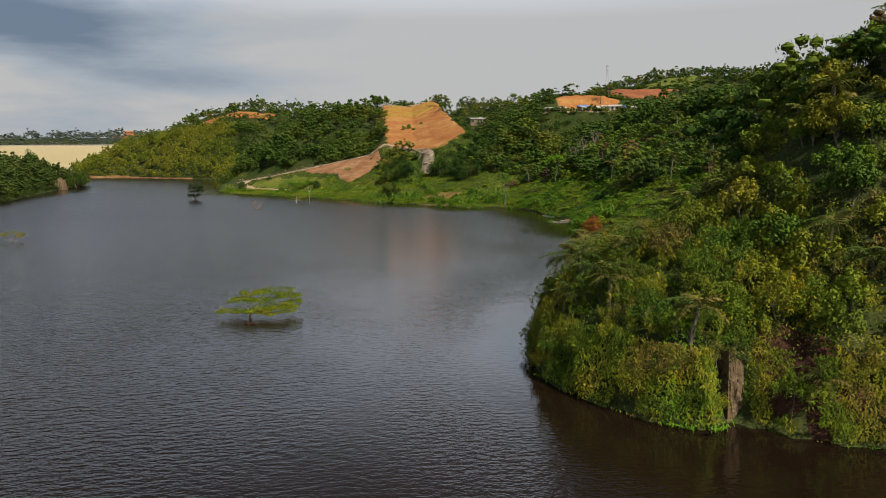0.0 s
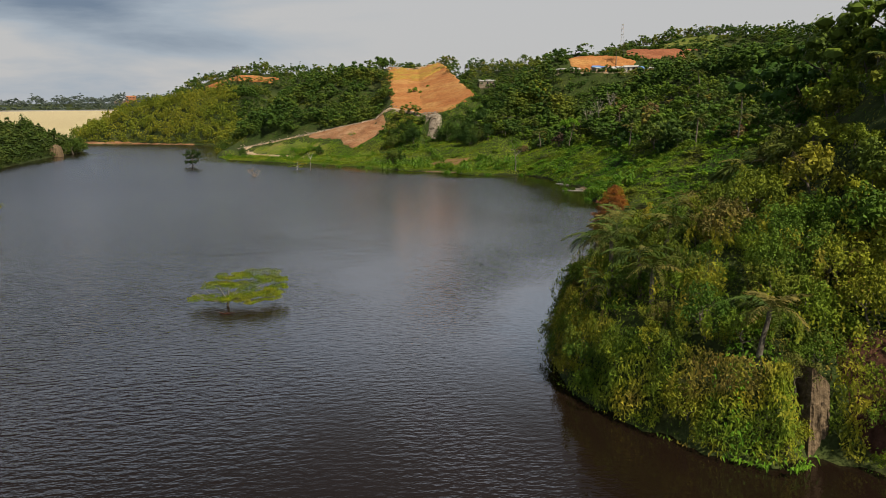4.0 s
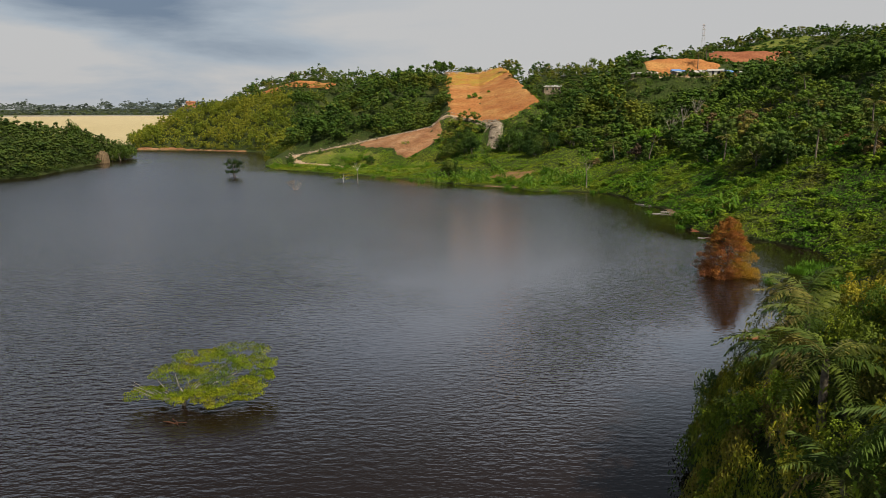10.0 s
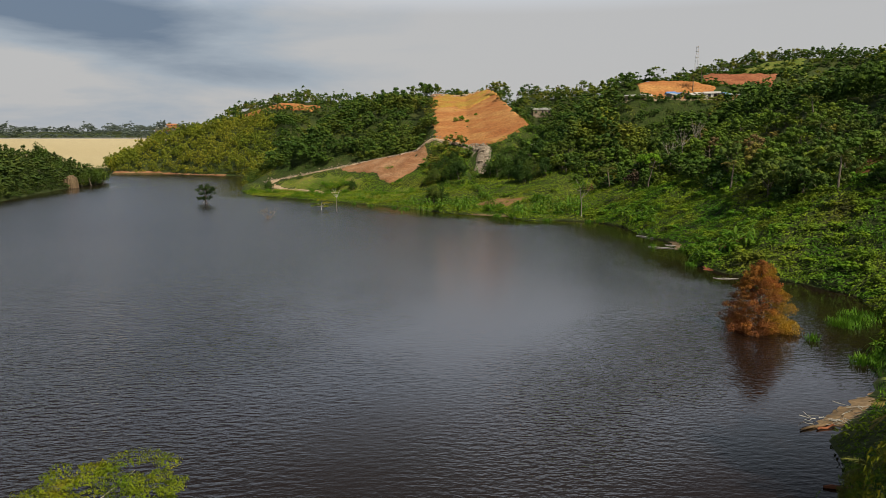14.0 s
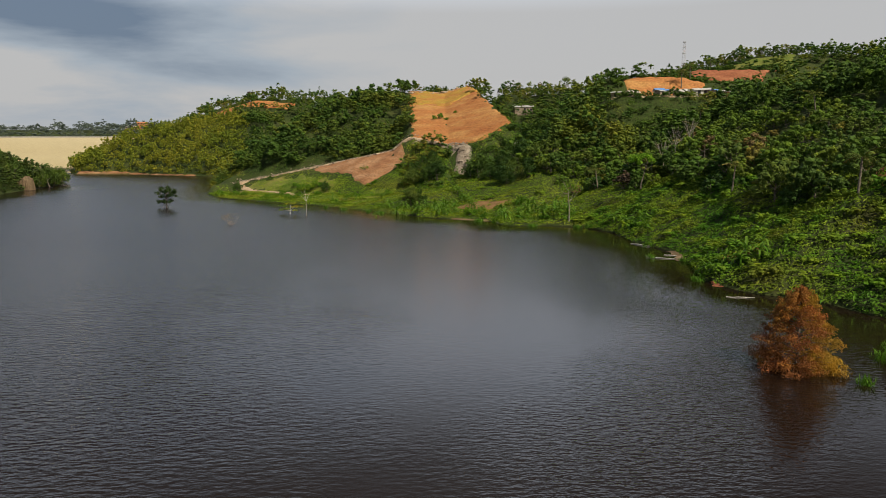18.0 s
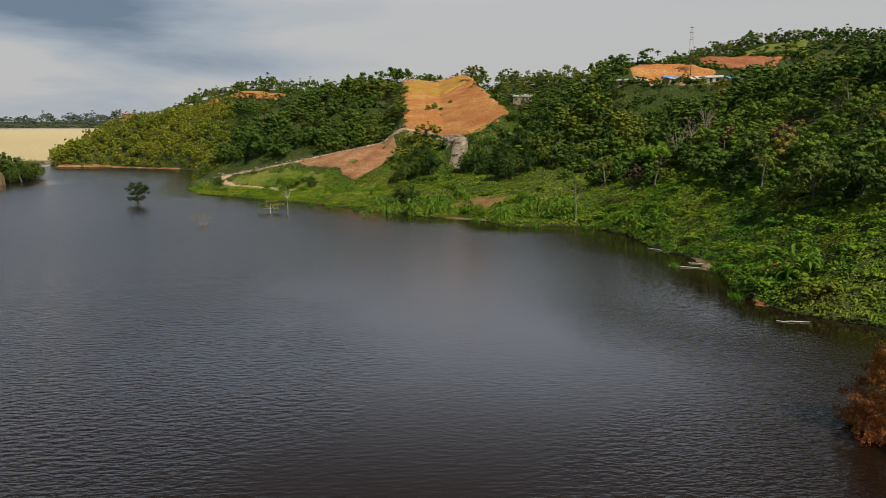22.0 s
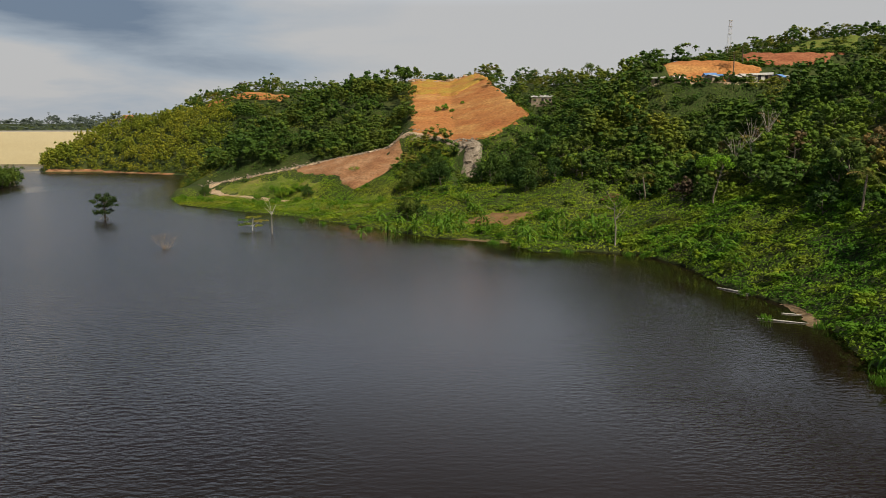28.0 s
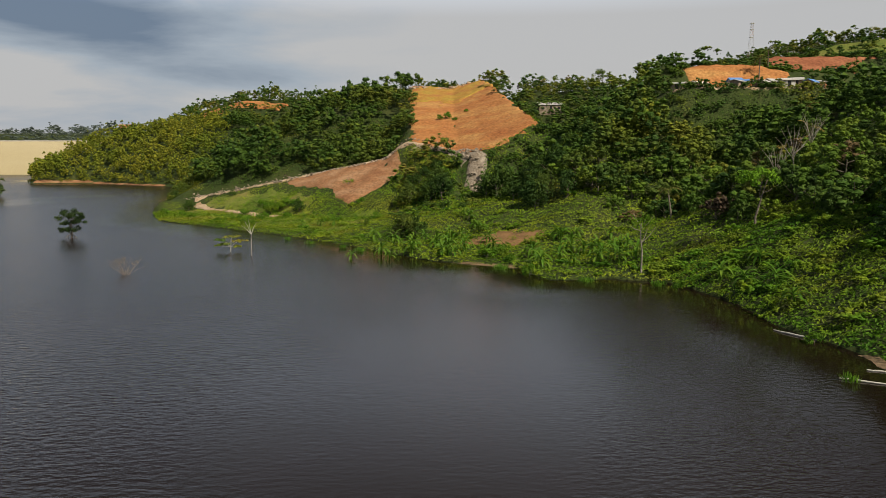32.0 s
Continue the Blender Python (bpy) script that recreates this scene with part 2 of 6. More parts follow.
m_rust = foliage("rusty_leaves", [(0.0, (0.28, 0.095, 0.042)), (0.5, (0.33, 0.135, 0.04)), (1.0, (0.37, 0.19, 0.035))], False, 0.35, 0.3)
m_gold = foliage("golden_leaves", [(0.0, (0.33, 0.165, 0.028)), (0.5, (0.38, 0.22, 0.03)), (1.0, (0.36, 0.25, 0.034))], False, 0.35, 0.25)
m_olive = foliage("olive_creeper_leaves", [(0.0, (0.13, 0.13, 0.025)), (0.5, (0.22, 0.19, 0.03)), (1.0, (0.20, 0.13, 0.04))], False, 0.5)
m_curtain = foliage("creeper_leaves", [(0.0, (0.06, 0.11, 0.012)), (0.35, (0.14, 0.20, 0.016)), (0.6, (0.27, 0.26, 0.022)), (0.8, (0.20, 0.17, 0.03)), (1.0, (0.21, 0.13, 0.04))], False, 0.22)
m_gold_green = foliage("yellowish_leaves", [(0.0, (0.15, 0.16, 0.02)), (1.0, (0.26, 0.22, 0.03))], False, 0.5)
m_yellow = foliage("yellow_leaves", [(0.0, (0.50, 0.36, 0.02)), (1.0, (0.58, 0.42, 0.02))], False, 0.6)
m_dry = foliage("dry_leaves", [(0.0, (0.20, 0.13, 0.06)), (1.0, (0.30, 0.20, 0.10))], False, 0.3)
m_bark = mottled("bark", [(0.3, (0.09, 0.07, 0.05)), (0.7, (0.22, 0.19, 0.15))], 3.0, 14.0, 0.95, 0.6, 0.03)
m_grey_bark = mottled("grey_bark", [(0.3, (0.16, 0.14, 0.11)), (0.7, (0.34, 0.31, 0.26))], 2.0, 14.0, 0.9, 0.4, 0.02)
m_pale_bark = mottled("pale_bark", [(0.3, (0.34, 0.32, 0.27)), (0.7, (0.60, 0.57, 0.50))], 2.0, 14.0, 0.9, 0.4, 0.02)
m_dry_twig = mottled("dry_twigs", [(0.3, (0.24, 0.17, 0.11)), (0.7, (0.36, 0.28, 0.19))], 2.0, 14.0, 0.9, 0.4, 0.02)
m_ground = mottled("weedy_ground", [(0.3, (0.026, 0.040, 0.010)), (0.5, (0.042, 0.060, 0.014)), (0.72, (0.065, 0.07, 0.02)), (0.82, (0.085, 0.055, 0.03))], 0.12, 2.0, 0.95, 0.7, 0.25)
m_soil = mottled("orange_earth", [(0.25, (0.30, 0.105, 0.035)), (0.5, (0.385, 0.165, 0.055)), (0.75, (0.46, 0.26, 0.09))], 0.10, 1.2, 0.95, 0.6, 0.3, stretch=(0.6, 1.0, 3.0))
m_clay = mottled("pale_clay", [(0.25, (0.22, 0.095, 0.045)), (0.5, (0.31, 0.155, 0.075)), (0.75, (0.38, 0.23, 0.13))], 0.16, 1.4, 0.95, 0.6, 0.3, stretch=(0.6, 1.0, 3.0))
m_red_soil = mottled("red_earth", [(0.25, (0.20, 0.07, 0.035)), (0.5, (0.27, 0.10, 0.05)), (0.75, (0.36, 0.16, 0.08))], 0.16, 1.4, 0.95, 0.6, 0.3, stretch=(0.6, 1.0, 3.0))
# red earth darkened for the cliff's shade; also colours the floating branches
m_shade_soil = mottled("shade_dark_soil", [(0.3, (0.04, 0.02, 0.012)), (0.7, (0.10, 0.045, 0.026))], 0.5, 2.5, 0.95, 0.8, 0.25)
m_rubble = mottled("grey_rubble", [(0.3, (0.18, 0.14, 0.10)), (0.7, (0.34, 0.285, 0.225))], 0.5, 2.0, 0.95, 0.8, 0.3)
m_track = mottled("dirt_track", [(0.3, (0.34, 0.23, 0.14)), (0.7, (0.52, 0.40, 0.28))], 0.3, 2.5, 0.95, 0.5, 0.1)
m_dry_grass = mottled("hill_grass", [(0.3, (0.09, 0.13, 0.02)), (0.55, (0.16, 0.18, 0.035)), (0.75, (0.22, 0.18, 0.06))], 0.12, 2.0, 0.95, 0.8, 0.3)
m_straw = mottled("yellowed_grass", [(0.3, (0.37, 0.165, 0.05)), (0.5, (0.38, 0.215, 0.045)), (0.7, (0.33, 0.24, 0.045))], 0.14, 1.5, 0.95, 0.8, 0.2)
m_mud = mottled("mud", [(0.3, (0.15, 0.10, 0.055)), (0.7, (0.30, 0.21, 0.12))], 0.4, 3.0, 0.9, 0.5, 0.1)
m_bare = mottled("bare_brown_earth", [(0.3, (0.14, 0.085, 0.035)), (0.7, (0.27, 0.15, 0.065))], 0.3, 2.0, 0.95, 0.5, 0.15)
m_rock = mottled("cliff_rock", [(0.3, (0.075, 0.05, 0.03)), (0.7, (0.19, 0.135, 0.08))], 0.35, 3.0, 0.9, 0.8, 0.2, stretch=(1, 1, 0.3))
m_dam = mottled("dam_fill", [(0.3, (0.40, 0.33, 0.19)), (0.7, (0.47, 0.40, 0.25))], 0.02, 4.0, 0.9, 0.2, 0.1, stretch=(0.4, 1, 3))

m_water, n, l, b = material("lake_water", 0.05, 0.0, 0.6)
b.inputs["IOR"].default_value = 1.33
silt = noise_node(n, l, 0.02, 4.0)
silt_r = ramp(n, [(0.3, (0.0095, 0.0056, 0.0036)), (0.7, (0.0140, 0.0082, 0.0052))])
l.new(silt.outputs["Fac"], silt_r.inputs[0])
l.new(silt_r.outputs[0], b.inputs["Base Color"])


def sum_of(a, c, how="ADD"):
    k = n.new("ShaderNodeMath")
    k.operation = how
    for sock, v in zip(k.inputs, (a, c)):
        if isinstance(v, (int, float)):
            sock.default_value = v
        else:
            l.new(v, sock)
    return k.outputs[0]


def ranged(src, lo, hi, to_lo, to_hi):
    k = n.new("ShaderNodeMapRange")
    for name_, v in (("From Min", lo), ("From Max", hi), ("To Min", to_lo), ("To Max", to_hi)):
        k.inputs[name_].default_value = v
    l.new(src, k.inputs[0])
    return k.outputs[0]


# wind waves in slanting crests, broken up by gusts, over a fine chop
turned, turn_co = n.new("ShaderNodeMapping"), n.new("ShaderNodeTexCoord")
turned.inputs["Rotation"].default_value = (0, 0, radians(-32))
turned.inputs["Scale"].default_value = (0.7, 1.6, 1.0)
l.new(turn_co.outputs["Object"], turned.inputs[0])
crest = n.new("ShaderNodeTexNoise")
crest.inputs["Scale"].default_value, crest.inputs["Detail"].default_value, crest.inputs["Roughness"].default_value = 1.25, 3.0, 0.5
l.new(turned.outputs[0], crest.inputs["Vector"])
chop = noise_node(n, l, 1.5, 2.0, stretch=(0.8, 1.6, 1.0))
gust = noise_node(n, l, 0.05, 3.0, stretch=(1.0, 0.8, 1.0))
spot = n.new("ShaderNodeSeparateXYZ")
l.new(n.new("ShaderNodeTexCoord").outputs["Object"], spot.inputs[0])
drift = sum_of(spot.outputs["X"], sum_of(sum_of(gust.outputs["Fac"], 0.5, "SUBTRACT"), 34.0, "MULTIPLY"))
bank_way = n.new("ShaderNodeAttribute")
bank_way.attribute_name = "off_shore"
shore_way = sum_of(bank_way.outputs["Fac"], sum_of(sum_of(gust.outputs["Fac"], 0.5, "SUBTRACT"), 14.0, "MULTIPLY"))
west_wind = ranged(drift, -1, -26, 0.0, 0.68)          # the open west side is windy, the middle nearly calm
fringe = sum_of(ranged(shore_way, 5, 13, 0.0, 0.55), ranged(shore_way, 17, 30, 1.0, 0.0), "MULTIPLY")
east_wind = sum_of(fringe, ranged(spot.outputs["X"], -4, 10, 0.0, 1.0), "MULTIPLY")   # short waves a little way off the east bank
lee = ranged(bank_way.outputs["Fac"], 3, 16, 0.25, 1.0)
wave = sum_of(sum_of(crest.outputs["Fac"], sum_of(west_wind, 0.07), "MULTIPLY"),
              sum_of(chop.outputs["Fac"], sum_of(sum_of(sum_of(west_wind, 0.4, "MULTIPLY"), east_wind), 0.08), "MULTIPLY"))
l.new(sum_of(ranged(spot.outputs["Y"], 60, 210, 0.09, 0.27), lee, "MULTIPLY"), b.inputs["Roughness"])   # ripples too small to see far out
near_waves = ranged(spot.outputs["Y"], 110, 300, 1.0, 0.45)
bump(n, l, b, sum_of(wave, near_waves, "MULTIPLY"), 1.0, 0.15)


# ---- building helpers ----
def mesh_from(name, verts, faces, mat, smooth=False):
    """A mesh from numpy arrays: vertices (n, 3), or (n, 6) with soft normals, and faces (m, k), all of k corners."""
    me = bpy.data.meshes.new(name)
    verts, faces = np.asarray(verts, np.float32), np.asarray(faces, np.int32)
    verts, soft_normals = np.ascontiguousarray(verts[:, :3]), verts[:, 3:]
    k = faces.shape[1]
    me.vertices.add(len(verts))
    me.vertices.foreach_set("co", verts.ravel())
    me.loops.add(faces.size)
    me.loops.foreach_set("vertex_index", faces.ravel())
    me.polygons.add(len(faces))
    me.polygons.foreach_set("loop_start", np.arange(0, faces.size, k, dtype=np.int32))
    me.polygons.foreach_set("use_smooth", np.full(len(faces), smooth))
    me.update(calc_edges=True)
    if soft_normals.shape[1]:
        me.attributes.new("custom_normal", "FLOAT_VECTOR", "POINT").data.foreach_set("vector", np.ascontiguousarray(soft_normals).ravel())
    me.materials.append(mat)
    return me


def piece(name, me, parent=None, m=None, label=""):
    ob = new(name, me)
    ob.parent = parent
    if m is not None:
        ob.matrix_basis = m
    return tagged(ob, label)


def part(name, bm, mat, parent=None, label=""):
    me = bpy.data.meshes.new(name)
    bm.to_mesh(me)
    bm.free()
    me.materials.append(mat)
    return piece(name, me, parent, None, label)


def joined(blocks):
    """Vertices and faces of several (verts, faces) blocks as one."""
    vs, fs, k = [], [], 0
    for v, f in blocks:
        vs.append(v)
        fs.append(f + k)
        k += len(v)
    return np.concatenate(vs), np.concatenate(fs)


def tube(points, radii, sides=6):
    """A tapered tube along points, as quads."""
    p = np.asarray(points, float)
    d = np.gradient(p, axis=0)
    d /= np.linalg.norm(d, axis=1, keepdims=True) + 1e-9
    side = np.cross(d, (0.31, 0.87, 0.12))
    side /= np.linalg.norm(side, axis=1, keepdims=True) + 1e-9
    up = np.cross(d, side)
    a = np.arange(sides) * 2 * np.pi / sides
    ring = p[:, None] + np.asarray(radii, float)[:, None, None] * (np.cos(a)[None, :, None] * side[:, None] + np.sin(a)[None, :, None] * up[:, None])
    i, j = np.meshgrid(np.arange(len(p) - 1), np.arange(sides), indexing="ij")
    q = np.stack([i * sides + j, i * sides + (j + 1) % sides, (i + 1) * sides + (j + 1) % sides, (i + 1) * sides + j], -1).reshape(-1, 4)
    return ring.reshape(-1, 3), q


def unit(v):
    return v / (np.linalg.norm(v, axis=-1, keepdims=True) + 1e-9)


def leaves(rng, centre, out, size, droop=0.25, wide=0.5, small=False, shade=None):
    """One pointed leaf blade at each centre, facing roughly outwards; small: three-cornered. shade: the soft normal of each blade's spray."""
    n = len(centre)
    nrm = unit(out + rng.normal(0, 0.34, (n, 3)) + (0, 0, 0.3))
    u = unit(np.cross(nrm, rng.normal(0, 1, (n, 3))))
    v = np.cross(nrm, u)
    s = (size * rng.uniform(0.6, 1.3, n))[:, None]
    tip = centre + u * s * 0.6
    tip[:, 2] -= droop * s[:, 0]
    soft = unit((out if shade is None else shade) * 1.6 + nrm * 0.7)
    if small:
        q = np.stack([centre - u * s * 0.4 + v * s * wide * 0.6, centre - u * s * 0.4 - v * s * wide * 0.6, tip], 1)
    else:
        q = np.stack([centre - u * s * 0.4, centre - v * s * wide * 0.5 + nrm * s * 0.08, tip, centre + v * s * wide * 0.5 + nrm * s * 0.08], 1)
    k = q.shape[1]
    q = np.concatenate([q, np.repeat(soft[:, None], k, 1)], -1)
    return q.reshape(-1, 6), np.arange(k * n).reshape(n, k)


def crown(seed, rx, rz, clumps, per, leaf, flat=0.0, hang=0.0, wide=0.55, small=False, tight=(0.26, 0.46), core=False):
    """A crown of leaf clumps on limbs, with gaps and an uneven outline, about its own centre; core: dense boughs inside the clumps."""
    rng = np.random.default_rng(seed)
    d = rng.normal(0, 1, (clumps, 3))
    d[:, 2] = np.abs(d[:, 2]) * (1 - flat) - 0.35 * rng.random(clumps) * (1 - flat)
    d = unit(d)
    c = d * rng.uniform(0.45, 1.05, (clumps, 1)) * (rx, rx, rz)
    cr_ = rng.uniform(*tight, clumps) * rx
    o = rng.normal(0, 1, (clumps, per, 3))
    o[..., 2] = o[..., 2] * (1 - 0.5 * flat) + 0.25
    o = unit(o)
    squash = (1, 1, 0.75 - 0.45 * flat)
    pos = c[:, None] + o * cr_[:, None, None] * rng.uniform(0.7, 1.05, (clumps, per, 1)) * squash
    if hang:
        pos[..., 2] -= hang * rng.random((clumps, per)) ** 3 * rz
    shade = o + 0.45 * d[:, None]
    pos, o, shade = pos.reshape(-1, 3), o.reshape(-1, 3), shade.reshape(-1, 3)
    out = leaves(rng, pos, o, np.full(len(pos), leaf), wide=wide, small=small, shade=shade)
    if core:
        blobs = []
        for k in range(clumps):
            form, faces = (ROUND_BOUGH, ROUND_FACES) if core == "round" else (BOUGH, BOUGH_FACES)
            ring = form * (rng.uniform(0.58, 0.84, (len(form), 1)) if core == "round" else rng.uniform(0.62, 0.85, (len(form), 1)))
            blobs.append((np.concatenate([c[k] + ring * cr_[k] * squash * (1, 1, 0.9), unit(form + 0.45 * d[k])], -1), faces))
        out = joined([out] + blobs)
    return out


BOUGH = unit(np.array([(1, 0.2, 0), (-0.2, 1, 0.1), (-1, -0.1, 0), (0.1, -1, 0.1), (0, 0, 1), (0, 0, -1)]))
BOUGH_FACES = np.array([(0, 1, 4), (1, 2, 4), (2, 3, 4), (3, 0, 4), (1, 0, 5), (2, 1, 5), (3, 2, 5), (0, 3, 5)])


_g = (1 + 5 ** 0.5) / 2
ROUND_BOUGH = unit(np.array([(-1, _g, 0), (1, _g, 0), (-1, -_g, 0), (1, -_g, 0), (0, -1, _g), (0, 1, _g), (0, -1, -_g), (0, 1, -_g), (_g, 0, -1), (_g, 0, 1), (-_g, 0, -1), (-_g, 0, 1)]))
ROUND_FACES = np.array([(0, 11, 5), (0, 5, 1), (0, 1, 7), (0, 7, 10), (0, 10, 11), (1, 5, 9), (5, 11, 4), (11, 10, 2), (10, 7, 6), (7, 1, 8),
                        (3, 9, 4), (3, 4, 2), (3, 2, 6), (3, 6, 8), (3, 8, 9), (4, 9, 5), (2, 4, 11), (6, 2, 10), (8, 6, 7), (9, 8, 1)])


# ---- the lie of the land ----
EAST = [(120, -160), (95, -40), (70, 18), (45, 31), (30, 36), (27, 37.5), (24, 41), (21, 39.5), (18, 41.5), (14, 47), (12, 53), (12.5, 60), (15, 70), (20, 78),
        (25, 85), (27, 92), (31, 96), (37, 104), (41, 111), (49, 122), (54, 138), (50, 148), (44, 153), (41, 163), (45, 180), (46, 190), (42, 204),
        (42, 218), (38, 230), (30, 233), (20, 232), (16, 244), (2, 251), (-14, 270), (-34, 290), (-60, 311), (-74, 322), (-84, 343), (-95, 385),
        (-108, 440), (-116, 486), (-142, 500)]
WEST = [(-190, 528), (-224, 528), (-262, 600), (-270, 700), (-500, 700), (-430, 520), (-300, 450), (-205, 436), (-176, 424), (-169, 372), (-163, 336),
        (-150, 284), (-190, 230), (-270, 120), (-270, -160)]
SHORE = np.array(EAST + WEST, float)


def poly_distance(x, y, poly, closed=True):
    """Distance to a polyline, and whether the point lies inside it when closed."""
    x, y = np.asarray(x, float), np.asarray(y, float)
    best, inside = np.full(x.shape, 1e9), np.zeros(x.shape, bool)
    p = np.asarray(poly, float)
    for k in range(len(p) if closed else len(p) - 1):
        a, c = p[k], p[(k + 1) % len(p)]
        e = c - a
        t = np.clip(((x - a[0]) * e[0] + (y - a[1]) * e[1]) / (e @ e), 0, 1)
        best = np.minimum(best, np.hypot(x - a[0] - t * e[0], y - a[1] - t * e[1]))
        if e[1]:
            inside ^= ((a[1] > y) != (c[1] > y)) & (x < a[0] + (y - a[1]) * e[0] / e[1])
    return best, inside


def smooth(a, c, v):
    t = np.clip((v - a) / (c - a), 0, 1)
    return t * t * (3 - 2 * t)


# ridges: plan points with crest heights, and how wide the hill spreads
RIDGES = [
    ([(21, 60, 4.5), (34, 60, 12), (55, 60, 33), (110, 40, 58)], 25),             # wooded headland
    ([(95, 95, 20), (92, 150, 30), (98, 200, 34), (108, 260, 32), (114, 320, 33)], 46),  # east bank
    ([(-62, 425, 30), (-25, 425, 38), (0, 440, 42), (67, 430, 43), (110, 412, 44.5), (124, 404, 51), (150, 400, 57.5), (230, 370, 57)], 62),  # skyline hill
    ([(-226, 560, 14), (-175, 560, 31), (-120, 575, 34), (-60, 560, 33), (-20, 520, 38)], 60),  # hill beyond the inlet
    ([(-195, 715, 45), (-145, 690, 53.5), (-90, 690, 51), (-30, 640, 48)], 50),      # its cleared top
    ([(98, 364, 43), (125, 368, 49), (150, 374, 53)], 28),                         # stepped hilltop above the yard
    ([(-200, 738, 50), (-145, 728, 59.5), (-85, 718, 58), (-20, 690, 54)], 36),      # wooded crest behind it
    ([(33, 318, 25), (75, 326, 35), (112, 330, 40)], 34),                          # spur beside the cut
    ([(-172, 420, 4), (-190, 360, 13), (-205, 310, 18), (-300, 260, 24)], 36),     # west point
    ([(-1100, 1500, 43), (-700, 1500, 44), (-300, 1600, 46), (100, 1500, 60), (700, 1500, 70)], 260),  # far hills
    ([(-270, 780, 33), (-200, 800, 36), (-60, 700, 40)], 70),
]
ROAD = [(-92, 352, 1.2), (-78, 362, 3.4), (-45, 357, 9.5), (-8, 346, 18.0), (6, 338, 20.5)]
SCAR = [(-5, 342), (4, 334), (13, 327), (22, 329), (31, 336), (30, 346), (23, 400), (20, 424), (-8, 432), (-7, 390)]


def ridge_height(x, y, line, spread):
    top = np.zeros(x.shape)
    for (ax, ay, ah), (bx, by, bh) in zip(line, line[1:]):
        ex, ey = bx - ax, by - ay
        t = np.clip(((x - ax) * ex + (y - ay) * ey) / (ex * ex + ey * ey), 0, 1)
        d = np.hypot(x - ax - t * ex, y - ay - t * ey)
        top = np.maximum(top, (ah + (bh - ah) * t) * np.exp(-(d / spread) ** 2))
    return top


def wobble(x, y, scale):
    return np.sin(x / scale + 1.3 * np.sin(y / scale * 0.7)) * np.cos(y / scale * 1.1 + 0.8 * np.sin(x / scale * 0.6))


def land(x, y):
    """Height of the ground at plan points."""
    x, y = np.asarray(x, float), np.asarray(y, float)
    d, inside = poly_distance(x, y, SHORE)
    s = np.where(inside, -d, d)
    tops = np.zeros(x.shape)
    for line, spread in RIDGES:
        tops = np.maximum(tops, ridge_height(x, y, line, spread))
    headland = smooth(98, 72, y) * smooth(5, 12, x)
    valley = smooth(50, 22, x) * smooth(225, 245, y) * smooth(-110, -95, x)
    point = valley * smooth(-10, -35, x)
    near = 0.48 * (1 - valley) + 0.15 * valley * (1 - point) + 0.06 * point
    west = smooth(-100, -112, x)
    near = near * (1 - west) + 0.6 * west
    reach = 55 * valley + 400 * (1 - valley)
    bank = near * np.minimum(s, reach) + 0.55 * np.maximum(s - reach, 0)
    cliff = 2.3 * np.minimum(s, 3.5) + 0.85 * np.maximum(s - 3.5, 0)
    bank = bank * (1 - headland) + cliff * headland
    k = 2.5
    z = -k * np.logaddexp(-np.maximum(bank, 0) / k, -np.maximum(tops, 0.3) / k) + k * np.log1p(np.exp(-np.maximum(tops, 0.3) / k)) * np.exp(-np.maximum(bank, 0) / 6)
    z = np.where(s > 0, np.maximum(z, 0.25 * np.minimum(s, 1.6)), 0)
    # valley sides stand above the road
    rd = np.array([(a, c) for a, c, _ in ROAD])
    dist, _ = poly_distance(x, y, rd, False)
    t = np.clip((x - ROAD[1][0]) / (ROAD[4][0] - ROAD[1][0]), 0, 1)
    rz = 3.4 + 17.1 * t ** 1.05
    line_y = np.interp(x, rd[:, 0], rd[:, 1])
    along = smooth(-96, -84, x) * smooth(14, 4, x)
    above = np.minimum(np.minimum(rz + 0.75 * np.maximum(y - line_y - 3, 0), np.maximum(tops, rz)), 0.8 + 0.55 * np.maximum(s, 0))
    below = np.maximum(rz - 0.45 * np.maximum(line_y - 3 - y, 0), 0)
    z = np.where((s > 0) & (along > 0), np.where(y > line_y - 3, z * (1 - along) + above * along, np.maximum(z, below * along)), z)
    # the cut slope
    sd, sin_ = poly_distance(x, y, SCAR)
    wgt = np.where(sin_, 1.0, smooth(9, 0, sd))
    plane = 17.6 + 0.267 * (y - 330) + 0.33 * np.maximum(x - 8, 0)
    z = z * (1 - wgt) + plane * wgt
    # levelled yard with the shacks, and the earth wall behind it
    yard = smooth(58, 68, x) * smooth(124, 112, x) * smooth(306, 316, y) * smooth(362, 350, y)
    z = z * (1 - yard) + (35.2 + 8.5 * smooth(331, 345, y)) * yard
    step = smooth(96, 106, x) * smooth(156, 146, x) * smooth(336, 344, y) * smooth(376, 368, y)
    z = z * (1 - step) + (41.5 + 6.5 * smooth(351, 361, y)) * step
    rough = (1 - yard) * (1 - step) * smooth(2, 20, s) * (1 - wgt) * (1 - along * smooth(8, 3, dist))
    z = z + rough * (0.8 * wobble(x, y, 9.0) + 0.35 * wobble(y, x, 3.7))
    under = -np.minimum(0.5 + 0.45 * d, 5.0)
    return np.where(s > 0, z, under), s


def axis(*spans):
    out = []
    for a, c, step in spans:
        out.append(np.arange(a, c, step))
    return np.concatenate(out + [[spans[-1][1]]])


